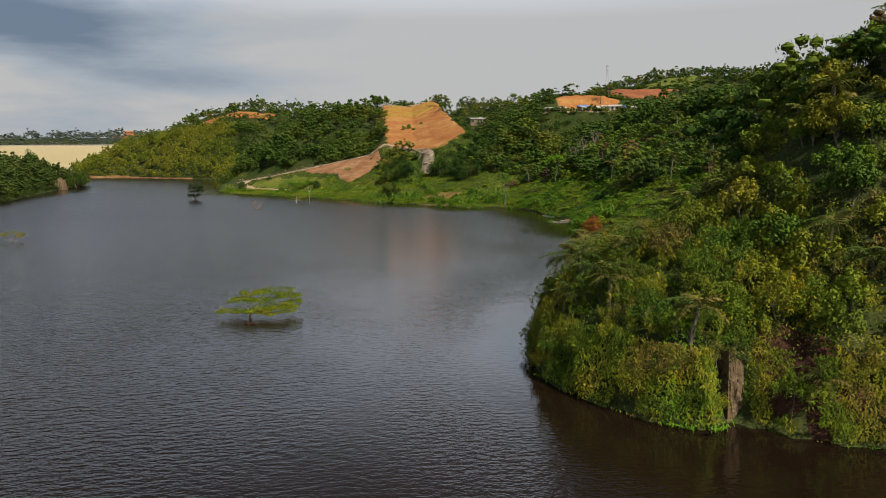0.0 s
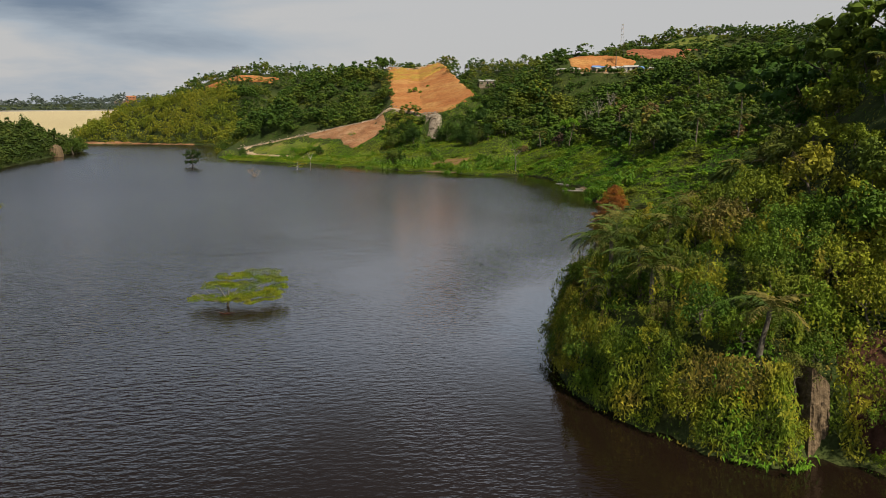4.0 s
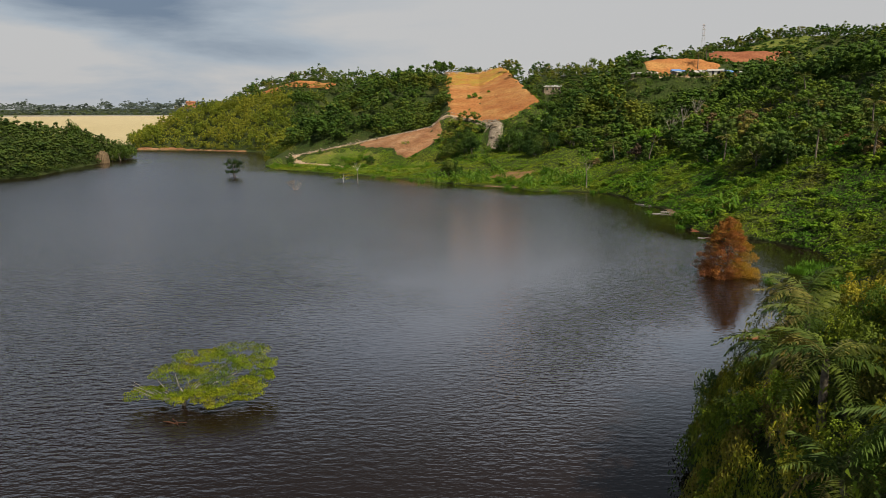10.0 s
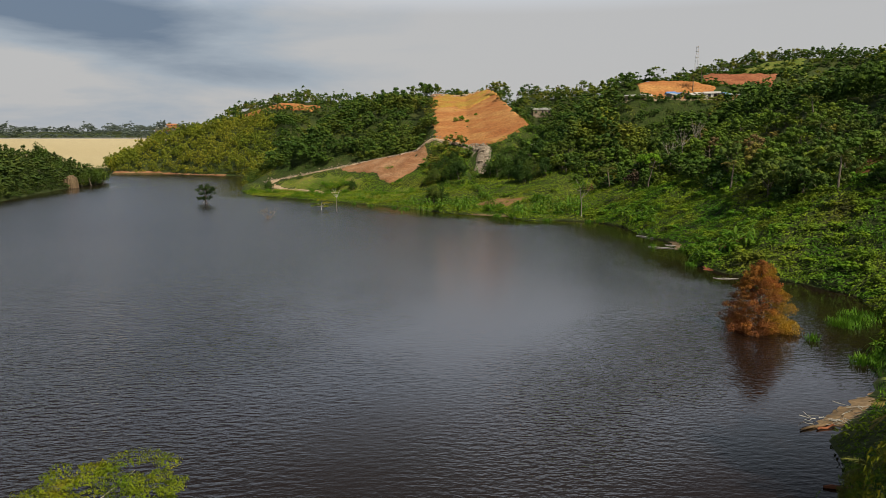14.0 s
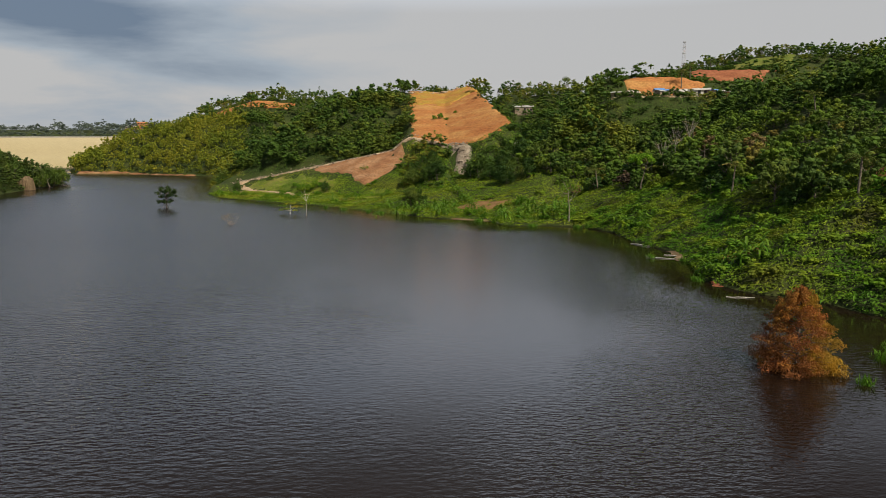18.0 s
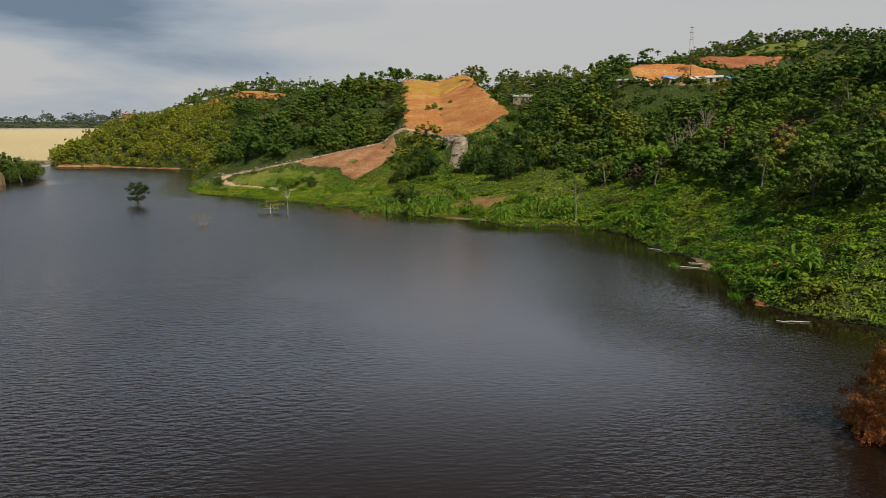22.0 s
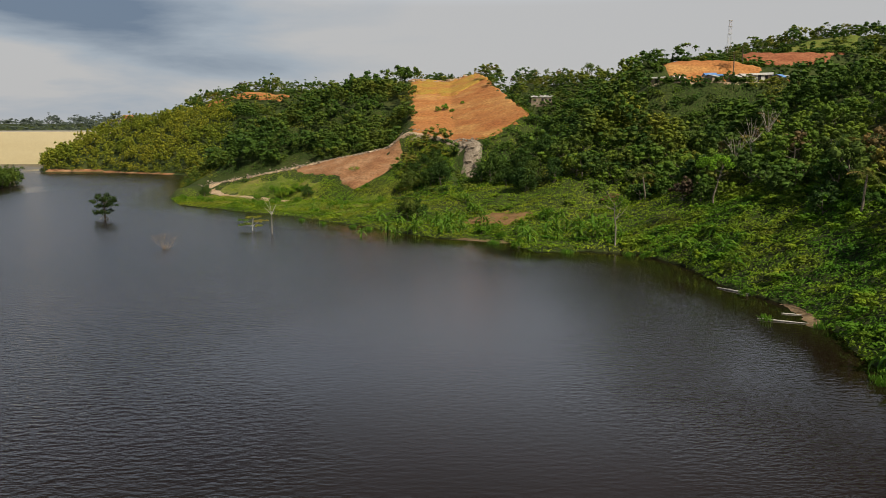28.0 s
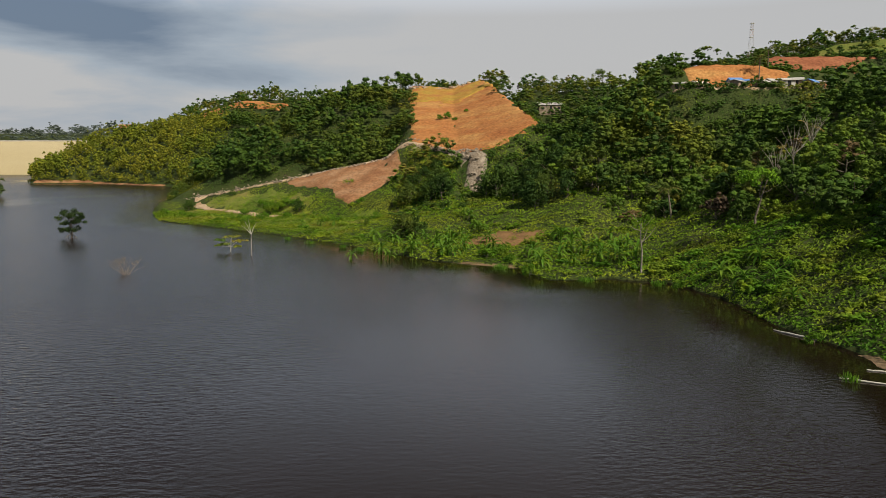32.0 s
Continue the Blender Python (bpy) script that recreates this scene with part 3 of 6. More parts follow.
gx = axis((-3000, -700, 230), (-700, -260, 20), (-260, -115, 5), (-115, 125, 2.3), (125, 300, 7), (300, 700, 40), (700, 3000, 230))
gy = axis((-1500, -200, 130), (-200, 20, 10), (20, 120, 1.7), (120, 345, 2.4), (345, 460, 2.6), (460, 620, 5), (620, 900, 14), (900, 2000, 60), (2000, 4200, 220))
X, Y = np.meshgrid(gx, gy)
Z, S = land(X, Y)
ny, nx = X.shape
i, j = np.meshgrid(np.arange(ny - 1), np.arange(nx - 1), indexing="ij")
quads = np.stack([i * nx + j, i * nx + j + 1, (i + 1) * nx + j + 1, (i + 1) * nx + j], -1).reshape(-1, 4)
tagged(new("ground", mesh_from("ground", np.stack([X, Y, Z], -1).reshape(-1, 3), quads, m_ground, True)),
       "hilly dark soil ground under tropical woods and scrub", "ground", kind="structure")

wx, wy = axis((-520, -120, 40), (-120, 130, 4)), axis((-170, 20, 20), (20, 330, 4), (330, 720, 39))
WX, WY = np.meshgrid(wx, wy)
ny, nx = WX.shape
i, j = np.meshgrid(np.arange(ny - 1), np.arange(nx - 1), indexing="ij")
wq = np.stack([i * nx + j, i * nx + j + 1, (i + 1) * nx + j + 1, (i + 1) * nx + j], -1).reshape(-1, 4)
water = tagged(new("water", mesh_from("water", np.stack([WX, WY, 0 * WX], -1).reshape(-1, 3), wq, m_water, True)),
               "dark brown lake water with fine wind ripples", "water", kind="structure")
off_shore = poly_distance(WX, WY, SHORE)[0]              # metres from the bank, for the lee of the shore
water.data.attributes.new("off_shore", "FLOAT", "POINT").data.foreach_set("value", off_shore.astype(np.float32).ravel())


def patch(name, poly, step, mat, lift, label, category, relief=None, ragged=1.2):
    """A sheet of bare earth or grass laid over the ground inside a plan outline."""
    p = np.array(poly, float)
    xs, ys = np.arange(p[:, 0].min() - 3, p[:, 0].max() + 3, step), np.arange(p[:, 1].min() - 3, p[:, 1].max() + 3, step)
    PX, PY = np.meshgrid(xs, ys)
    PZ, _ = land(PX, PY)
    d, inside = poly_distance(PX, PY, p)
    sd = np.where(inside, d, -d) + ragged * wobble(PX, PY, 2.3) + 0.6 * ragged * wobble(PY, PX, 0.9)
    up = lift * smooth(-1.5, 1.5, sd) + (relief(PX, PY) * smooth(0, 3, sd) if relief else 0) - 1.2 * smooth(0.5, -2.5, sd)
    ny, nx = PX.shape
    i, j = np.meshgrid(np.arange(ny - 1), np.arange(nx - 1), indexing="ij")
    q = np.stack([i * nx + j, i * nx + j + 1, (i + 1) * nx + j + 1, (i + 1) * nx + j], -1).reshape(-1, 4)
    q = q[(sd.ravel()[q] > -2.5).any(1)]
    used = np.unique(q)
    remap = np.zeros(nx * ny, np.int32)
    remap[used] = np.arange(len(used))
    v = np.stack([PX, PY, PZ + up], -1).reshape(-1, 3)[used]
    return tagged(new(name, mesh_from(name, v, remap[q], mat, True)), label, category, kind="structure")


def terraces(x, y):
    h = 0.267 * (y - 330)
    return 0.55 * (np.abs((h / 2.6) % 1 - 0.5) - 0.25) + 0.12 * wobble(x, y, 0.8) - 0.12 * np.maximum(0, np.sin(x / 1.1 + 0.6 * np.sin(y / 7))) ** 6


CLEAR = [SCAR]
patch("earth_cut", SCAR, 0.7, m_soil, 0.35, "terraced bare orange earth cut into the wooded hillside", "earth slope", terraces)

# ---- bare and grassy patches, road ----
FACE = [(-46, 353), (-30, 350), (-10, 343), (-8, 335), (-13, 328), (-22, 325), (-29, 336), (-38, 345)]
WALL = [(75, 334), (92, 331), (101, 333), (104, 346), (98, 348), (86, 348), (76, 343)]
HILLTOP = [(-176, 678), (-150, 676), (-118, 675), (-112, 684), (-140, 689), (-178, 687)]
YARD = [(64, 317), (84, 314), (108, 318), (110, 331), (90, 332), (66, 332)]
CHUTE = [(-3, 342), (3, 338), (13, 330.5), (16, 326), (14, 318.5), (12, 318), (10.5, 326), (4, 333), (-4, 339)]
KNOLL = [(112, 362), (150, 364), (162, 391), (112, 394)]
UPPER = [(103, 355), (116, 354), (134, 356), (140, 361), (130, 363), (120, 362), (106, 360)]
CLEAR += [[(11, 267), (16, 266), (21, 268), (23, 272), (18, 275), (12, 274)], FACE, WALL, HILLTOP, YARD, CHUTE, UPPER, [(16, 305), (44, 305), (50, 338), (36, 352), (30, 345)], KNOLL, [(70, 168), (77, 166), (79, 176), (74, 180)], [(100, 308), (118, 314), (122, 334), (104, 332)], [(108, 334), (148, 338), (150, 352), (110, 350)], [(64, 301), (112, 301), (120, 318), (62, 318)]]
patch("knoll_grass", KNOLL, 1.2, m_dry_grass, 0.25, "grassy knoll above the stepped earth walls", "grass", lambda x, y: 0.25 * (np.abs((y / 6.0) % 1 - 0.5) - 0.25))
patch("cliff_soil", [(25.2, 38.6), (27.8, 36.8), (30.4, 35.6), (30.8, 39.5), (28.6, 43.5), (26.0, 44.0)], 0.3, m_shade_soil, 0.14, "reddish soil showing between the creepers of the cliff", "bare earth", ragged=0.5)
patch("cut_grass", [(-6, 400), (10, 396), (21, 404), (19, 421), (8, 424), (-7, 427)], 0.8, m_straw, 0.5, "thin yellowed grass on the upper part of the cut", "grass", lambda x, y: terraces(x, y) + 0.3, 3.6)
patch("upper_wall", UPPER, 1.0, m_red_soil, 0.4, "second step of red earth dug into the hilltop", "earth bank", lambda x, y: 0.2 * wobble(x, y, 1.1), 2.4)
patch("earth_bank", FACE, 0.7, m_clay, 0.3, "bare orange earth bank below the dirt road", "earth bank", lambda x, y: 0.15 * wobble(x, y, 0.9) - 0.1 * np.maximum(0, np.sin(x / 0.7 + y / 3)) ** 4, 0.5)
patch("yard_wall", WALL, 1.0, m_soil, 0.35, "orange earth wall dug into the hilltop", "earth bank", lambda x, y: 0.3 * wobble(x, y, 1.1), 2.2)
patch("hilltop_cut", HILLTOP, 2.0, m_soil, 0.9, "bare orange clearing on the distant hilltop", "earth slope")
patch("yard", YARD, 1.0, m_track, 0.3, "levelled dirt yard on the hilltop", "yard")
patch("rubble_chute", CHUTE, 0.5, m_rubble, 0.35, "grey rubble spilling down below the cut slope", "rubble", lambda x, y: 0.25 * wobble(x, y, 0.5), 1.7)
patch("bare_patch", [(9, 266), (16, 264), (23, 267), (25, 273), (19, 277), (11, 275)], 0.6, m_bare, 0.3, "flat patch of bare brown earth in the scrub", "bare earth", ragged=1.8)
patch("red_slip", [(46.5, 166), (50.5, 165), (52, 169), (49, 171.5), (46.5, 170)], 0.35, m_red_soil, 0.25, "small slip of red earth in the scrub", "bare earth", ragged=0.7)
patch("soil_slip", [(70, 170), (77, 167), (79, 178), (76, 184), (72, 180)], 0.7, m_red_soil, 0.35, "reddish soil showing on the steep bank", "bare earth", ragged=2.5)


def ribbon(name, line, width, mat, label, lift=0.25, relief=0.0):
    """A track laid along a plan line on the ground."""
    p = np.array(line, float)
    d = np.concatenate([[0], np.cumsum(np.hypot(*np.diff(p, axis=0).T))])
    t = np.arange(0, d[-1], 0.8)
    cx, cy = np.interp(t, d, p[:, 0]), np.interp(t, d, p[:, 1])
    k = np.ones(9) / 9
    cx[4:-4], cy[4:-4] = np.convolve(cx, k, "valid"), np.convolve(cy, k, "valid")
    tx, ty = np.gradient(cx), np.gradient(cy)
    n = np.hypot(tx, ty)
    across = np.linspace(-1, 1, 9)
    w = width / 2 * (1 + 0.15 * np.sin(t * 0.9) + 0.1 * np.sin(t * 2.3))
    px = cx[:, None] - (ty / n)[:, None] * across * w[:, None]
    py = cy[:, None] + (tx / n)[:, None] * across * w[:, None]
    pz, _ = land(px, py)
    mid = pz[:, 4:5]
    pz = mid + (pz - mid) * 0.55 + lift - 1.1 * (np.abs(across) > 0.95) - relief * np.exp(-((np.abs(across) - 0.4) / 0.15) ** 2)
    ny, nx = px.shape
    i, j = np.meshgrid(np.arange(ny - 1), np.arange(nx - 1), indexing="ij")
    q = np.stack([i * nx + j, i * nx + j + 1, (i + 1) * nx + j + 1, (i + 1) * nx + j], -1).reshape(-1, 4)
    return tagged(new(name, mesh_from(name, np.stack([px, py, pz], -1).reshape(-1, 3), q, mat, True)), label, "road", kind="structure")


patch("point_grass", [(-80, 344), (-74, 328), (-60, 317), (-40, 304), (-18, 292), (-14, 318), (-30, 322), (-36, 338), (-50, 350), (-66, 356)], 0.8, m_dry_grass, 0.12, "short green grass on the low point", "grass", lambda x, y: 0.06 * wobble(x, y, 0.6), 1.5)
patch("far_bank", [(-137, 499), (-146, 504), (-170, 518), (-192, 531), (-222, 531), (-222, 527), (-190, 526), (-168, 513), (-142, 498)], 1.0, m_clay, 0.15, "narrow yellowish bare bank along the far waterline", "bare earth", ragged=0.3)
ribbon("road", [(-76, 359), (-70, 360.5), (-45, 356), (-8, 346), (6, 338)], 5.5, m_track, "pale dirt road climbing the bank", 0.3, 0.08)
TRACK = [(-74, 355), (-67, 347), (-52, 337), (-43, 329.5)]
ribbon("track", TRACK, 3.0, m_track, "narrow dirt track across the grass", 0.3, 0.06)


def stone(seed):
    bm = bmesh.new()
    bmesh.ops.create_icosphere(bm, subdivisions=1, radius=1)
    r = random.Random(seed)
    for v in bm.verts:
        v.co *= r.uniform(0.7, 1.2)
        v.co.z *= 0.7
    v = np.array([v.co[:] for v in bm.verts])
    f = np.array([[k.index for k in q.verts] for q in bm.faces])
    bm.free()
    return v, f


def stones(name, seed, xs, ys, size, mat, label):
    rng = np.random.default_rng(seed)
    zs, _ = land(xs, ys)
    kinds = [stone(k) for k in range(6)]
    blocks = []
    for x, y, z in zip(xs, ys, zs):
        v, f = kinds[rng.integers(6)]
        a, k = rng.uniform(0, 6.3), size * rng.uniform(0.5, 1.6)
        c, s = math.cos(a) * k, math.sin(a) * k
        blocks.append((np.stack([v[:, 0] * c - v[:, 1] * s + x, v[:, 0] * s + v[:, 1] * c + y, v[:, 2] * k + z + 0.3 + k * 0.2], -1), f))
    v, f = joined(blocks)
    return tagged(new(name, mesh_from(name, v, f, mat)), label, "rocks", kind="stuff")


rng = np.random.default_rng(11)
t = rng.random(420)
rx_ = np.interp(t, [0, 1], [-80, 4])
ry_ = np.interp(rx_, [-78, -45, -8, 6], [362, 357, 346, 338]) + rng.choice([-3.2, 3.0], 420) + rng.normal(0, 0.6, 420)
stones("road_stones", 3, rx_, ry_, 0.27, m_rubble, "loose pale stones heaped along the road edges")
rx_, ry_ = rng.uniform(-2, 15, 400), rng.uniform(319, 340, 400)
d, inn = poly_distance(rx_, ry_, CHUTE)
stones("chute_rubble", 4, rx_[inn], ry_[inn], 0.4, m_rubble, "grey boulders and rubble in the chute")
rx_, ry_ = rng.uniform(-10, 22, 60), rng.uniform(424, 428, 60)
stones("cut_rim_stones", 5, rx_, ry_, 0.55, m_track, "pale stones along the top rim of the cut")

# ---- dam ----
dam = tagged(new("dam"), "pale yellow rockfill dam with a straight level crest", "dam")
dx = np.linspace(-560, -235, 60)
prof = [(648, -3), (660, 3), (700, 23.4), (701, 24.0), (708, 24.0), (709, 23.4), (760, 0)]
dv = np.array([(x, y, z) for x in dx for y, z in prof])
i, j = np.meshgrid(np.arange(len(dx) - 1), np.arange(len(prof) - 1), indexing="ij")
k = len(prof)
piece("embankment", mesh_from("embankment", dv, np.stack([i * k + j, (i + 1) * k + j, (i + 1) * k + j + 1, i * k + j + 1], -1).reshape(-1, 4), m_dam), dam)


def box(bm, x0, x1, y0, y1, z0, z1):
    m = Matrix.Translation(((x0 + x1) / 2, (y0 + y1) / 2, (z0 + z1) / 2)) @ Matrix.Diagonal((x1 - x0, y1 - y0, z1 - z0, 1))
    return bmesh.ops.create_cube(bm, size=1, matrix=m)["verts"]


m_concrete = mottled("concrete", [(0.3, (0.30, 0.28, 0.25)), (0.7, (0.46, 0.44, 0.40))], 0.5, 6.0, 0.9, 0.3, 0.02)
for y in (701.3, 707.5):
    bm = bmesh.new()
    box(bm, -560, -235, y - 0.2, y + 0.2, 24.0, 25.0)
    part("parapet", bm, m_concrete, dam)


# ---- rock faces ----
def crag(name, seed, size, at, turn, label):
    """A weathered crag, ribbed downwards, standing in the lake bed."""
    bm = bmesh.new()
    bmesh.ops.create_icosphere(bm, subdivisions=5, radius=1)
    for v in bm.verts:
        p = v.co.copy()
        a = math.atan2(p.y, p.x)
        rib = 0.07 * math.sin(a * 11 + seed) + 0.05 * math.sin(a * 23 + 2 * p.z + seed)
        crack = 0.16 * noise.noise(Vector((p.x * 2.1 + seed, p.y * 2.1, p.z * 0.8))) + 0.06 * noise.noise(Vector((p.x * 7, p.y * 7 + seed, p.z * 3)))
        k = 1 + rib * (1 - abs(p.z)) + crack
        square = 1.0 / max(abs(p.x), abs(p.y), abs(p.z)) ** 0.45
        v.co = Vector((p.x * size[0], p.y * size[1], p.z * size[2])) * k * square
    for f in bm.faces:
        f.smooth = True
    ob = part(name, bm, m_rock)
    ob.matrix_basis = pose(*at, 0, 0, turn)
    return tagged(ob, label, "rock")


def slab(name, at, turn, size, label):
    """A split slab of rock: flat cleft faces, a slanting top and chipped edges."""
    bm = bmesh.new()
    bmesh.ops.create_cube(bm, size=2)
    bmesh.ops.subdivide_edges(bm, edges=bm.edges[:], cuts=13, use_grid_fill=True)
    for v in bm.verts:
        p = v.co.copy()
        lean = 0.28 * (p.z + 1) / 2
        chip = 0.10 * noise.noise(Vector((p.x * 1.6, p.y * 1.6, p.z * 3.0))) + 0.05 * noise.noise(Vector((p.x * 5, p.y * 5, p.z * 9)))
        cleft = 0.06 * (1 if math.sin(p.x * 5.2 + 0.8 * p.z) > 0.55 else 0)
        v.co = Vector((p.x * (1 - 0.42 * lean) * size[0] + chip * 0.8, p.y * size[1] * (1 - lean) + chip + (cleft if p.y < -0.9 else 0), p.z * size[2] - 0.55 * (p.x + 1) * (p.z > 0.4) * p.z + chip))
    ob = part(name, bm, m_rock)
    ob.matrix_basis = pose(*at, 0, 0, turn)
    return tagged(ob, label, "rock")


slab("cliff_rock", (23.4, 41.8, 1.7), 16, (0.72, 1.1, 3.4), "bare brown rock face at the foot of the overgrown cliff")
crag("pale_rock", 2, (3.3, 2.6, 4.6), (-169.4, 372.5, 1.0), -20, "pale bare rock at the tip of the wooded point")


# ---- woods and trees ----
def bare(x, y):
    """Plan points kept free of trees: cut slope, banks, yards, road."""
    keep = np.zeros(np.shape(x), bool)
    for poly in CLEAR:
        d, inside = poly_distance(x, y, poly)
        keep |= inside | (d < 1.5)
    rd, _ = poly_distance(x, y, [(a, c) for a, c, _ in ROAD], False)
    return keep | (rd < 5)


def scatter(rng, x0, x1, y0, y1, gap):
    xs, ys = np.meshgrid(np.arange(x0, x1, gap), np.arange(y0, y1, gap))
    x = (xs + rng.uniform(-0.45, 0.45, xs.shape) * gap).ravel()
    y = (ys + rng.uniform(-0.45, 0.45, ys.shape) * gap).ravel()
    z, s = land(x, y)
    return x, y, z, s


def wood(name, seed, spots, template, mat, label, radius, squash=(0.7, 1.1), category="woodland"):
    """A wood as one object: crown templates set down on every spot."""
    rng = np.random.default_rng(seed)
    blocks = []
    for x, y, z in spots:
        v, f = template[rng.integers(len(template))]
        a, k = rng.uniform(0, 6.283), radius * rng.uniform(0.6, 1.35)
        c, s = math.cos(a) * k, math.sin(a) * k
        h = k * rng.uniform(*squash)
        ca, sa = math.cos(a), math.sin(a)
        blocks.append((np.stack([v[:, 0] * c - v[:, 1] * s + x, v[:, 0] * s + v[:, 1] * c + y, v[:, 2] * h + z + h * rng.uniform(0.4, 1.1),
                                 v[:, 3] * ca - v[:, 4] * sa, v[:, 3] * sa + v[:, 4] * ca, v[:, 5]], -1), f))
    v, f = joined(blocks)
    return tagged(new(name, mesh_from(name, v, f, mat)), label, category, kind="stuff")


def carpet(name, seed, x0, x1, y0, y1, per_m2, size, thick, mask, mat, label, droop=0.25):
    """A leafy cover over the ground: blades on every part of the slope that mask(x, y, z, s) keeps."""
    rng = np.random.default_rng(seed)
    n = int((x1 - x0) * (y1 - y0) * per_m2)
    x, y = rng.uniform(x0, x1, n), rng.uniform(y0, y1, n)
    z, s = land(x, y)
    ok = mask(x, y, z, s)
    x, y, z = x[ok], y[ok], z[ok]
    e = 0.7
    gx_, gy_ = (land(x + e, y)[0] - z) / e, (land(x, y + e)[0] - z) / e
    nrm = np.stack([-np.clip(gx_, -3, 3), -np.clip(gy_, -3, 3), np.ones(len(x))], -1)
    nrm /= np.linalg.norm(nrm, axis=1, keepdims=True)
    def heap(a, c):
        return 0.5 + 0.35 * wobble(a * 1.7, c * 1.7, 2.1) + 0.25 * wobble(c * 2.3, a * 2.3, 1.3) + 0.22 * wobble(a * 4.1 + 3, c * 3.7, 1.7)
    lump = heap(x, y)
    tilt = np.stack([lump - heap(x + 0.25, y), lump - heap(x, y + 0.25), np.zeros(len(x))], -1) * (thick / 0.25)
    pos = np.stack([x, y, np.maximum(z, 0.02)], -1) + nrm * (thick * np.clip(lump, 0.1, 1.2) * rng.uniform(0.35, 1.0, len(x)))[:, None]
    v, f = leaves(rng, pos, nrm, np.full(len(x), size), droop, shade=unit(nrm + np.clip(tilt, -1.2, 1.2)))
    return tagged(new(name, mesh_from(name, v, f, mat)), label, "undergrowth", kind="stuff")


def trunk_mesh(seed, height, radius, limbs=4, spread=1.2, lean=0.25):
    rng = np.random.default_rng(seed)
    a = rng.uniform(0, 6.3)
    top = np.array([math.cos(a) * lean, math.sin(a) * lean, 1.0]) * height
    p = np.array([(0, 0, -0.8), top * 0.0 + (0, 0, 0.2), top * 0.35 + rng.normal(0, 0.1, 3), top * 0.7 + rng.normal(0, 0.1, 3), top])
    blocks = [tube(p, [radius * 1.35, radius * 1.1, radius * 0.9, radius * 0.75, radius * 0.5])]
    for k in range(limbs):
        b = a + k * 6.283 / limbs + rng.uniform(-0.4, 0.4)
        s0 = p[2] + (p[4] - p[2]) * rng.uniform(0.2, 0.9)
        e1 = s0 + np.array([math.cos(b) * spread, math.sin(b) * spread, spread * rng.uniform(0.4, 1.0)])
        blocks.append(tube([s0, (s0 + e1) / 2 + (0, 0, -0.1 * spread), e1], [radius * 0.5, radius * 0.36, radius * 0.15], 5))
    return joined(blocks)


class Kind:
    """A kind of tree: a few trunks and crowns that its trees share."""

    def __init__(self, name, label, mat, crowns, trunks, bark=None, group=""):
        self.name, self.label, self.group = name, label, group
        self.crowns = [mesh_from("crown", *c, mat) for c in crowns]
        self.trunks = [mesh_from("trunk", *c, bark or m_bark, True) for c in trunks]
        self.rng = random.Random(name)

    def plant(self, x, y, z, scale=1.0, label="", stretch=None):
        root = tagged(new(self.name), label or self.label, "tree", self.group)
        k = self.rng.randrange(len(self.crowns))
        st = stretch or self.rng.uniform(0.85, 1.2)
        root.matrix_basis = pose(x, y, z, 0, 0, self.rng.uniform(0, 360)) @ Matrix.Diagonal((scale, scale, scale * st, 1))
        piece("trunk", self.trunks[k % len(self.trunks)], root)
        piece("crown", self.crowns[k], root)
        return root


def lifted(c, h):
    return c[0] + (0, 0, h, 0, 0, 0), c[1]


FAR = [crown(s, 1, 1, 17, 12, 0.115, hang=0.3, tight=(0.17, 0.34), wide=0.85, small=True, core=True) for s in range(8)]
MID = [crown(20 + s, 1, 1, 19, 24, 0.11, hang=0.4, tight=(0.16, 0.34), wide=0.8, small=True, core="round") for s in range(6)]
MOUND = [crown(40 + s, 1, 0.8, 12, 18, 0.19, hang=0.3, small=True, wide=0.8, core="round") for s in range(6)]

headland_tree = Kind("headland_tree", "small broadleaf tree draped in creepers on the steep headland", m_leaf,
                     [lifted(crown(60 + k, 2.4, 2.1, 28, 54, 0.27, hang=0.4, tight=(0.15, 0.30), wide=0.8, small=True), 2.6) for k in range(6)],
                     [trunk_mesh(k, 2.6, 0.11, 4, 1.2) for k in range(6)], group="trees of the headland")
cliff_tree = Kind("cliff_tree", "small leafy tree leaning out from the edge of the headland", m_leaf,
                  [lifted(crown(70 + k, 2.4, 2.1, 30, 60, 0.23, hang=0.5, tight=(0.14, 0.30), wide=0.62), 2.6) for k in range(6)],
                  [trunk_mesh(k, 2.6, 0.11, 4, 1.2) for k in range(6)], group="trees of the headland")
bank_tree = Kind("bank_tree", "broadleaf tree in the mixed woods of the steep bank", m_bank,
                 [lifted(crown(80 + k, 3.1, 2.7, 27, 40, 0.24, hang=0.5, wide=0.85, small=True, tight=(0.14, 0.32), core="round"), 3.7) for k in range(6)],
                 [trunk_mesh(20 + k, 4.2, 0.15, 5, 1.8) for k in range(6)], group="trees of the bank")
# leaf colour darker than bank_tree's, standing in for shade on the bank
shaded_tree = Kind("deep_green_tree", "dense tree of the bank woods, its leaves coloured deep green as in shade", m_deep,
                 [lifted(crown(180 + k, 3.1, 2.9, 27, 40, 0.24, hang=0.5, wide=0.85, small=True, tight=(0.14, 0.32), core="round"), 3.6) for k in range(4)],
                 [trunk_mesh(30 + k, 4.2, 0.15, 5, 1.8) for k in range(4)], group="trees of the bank")
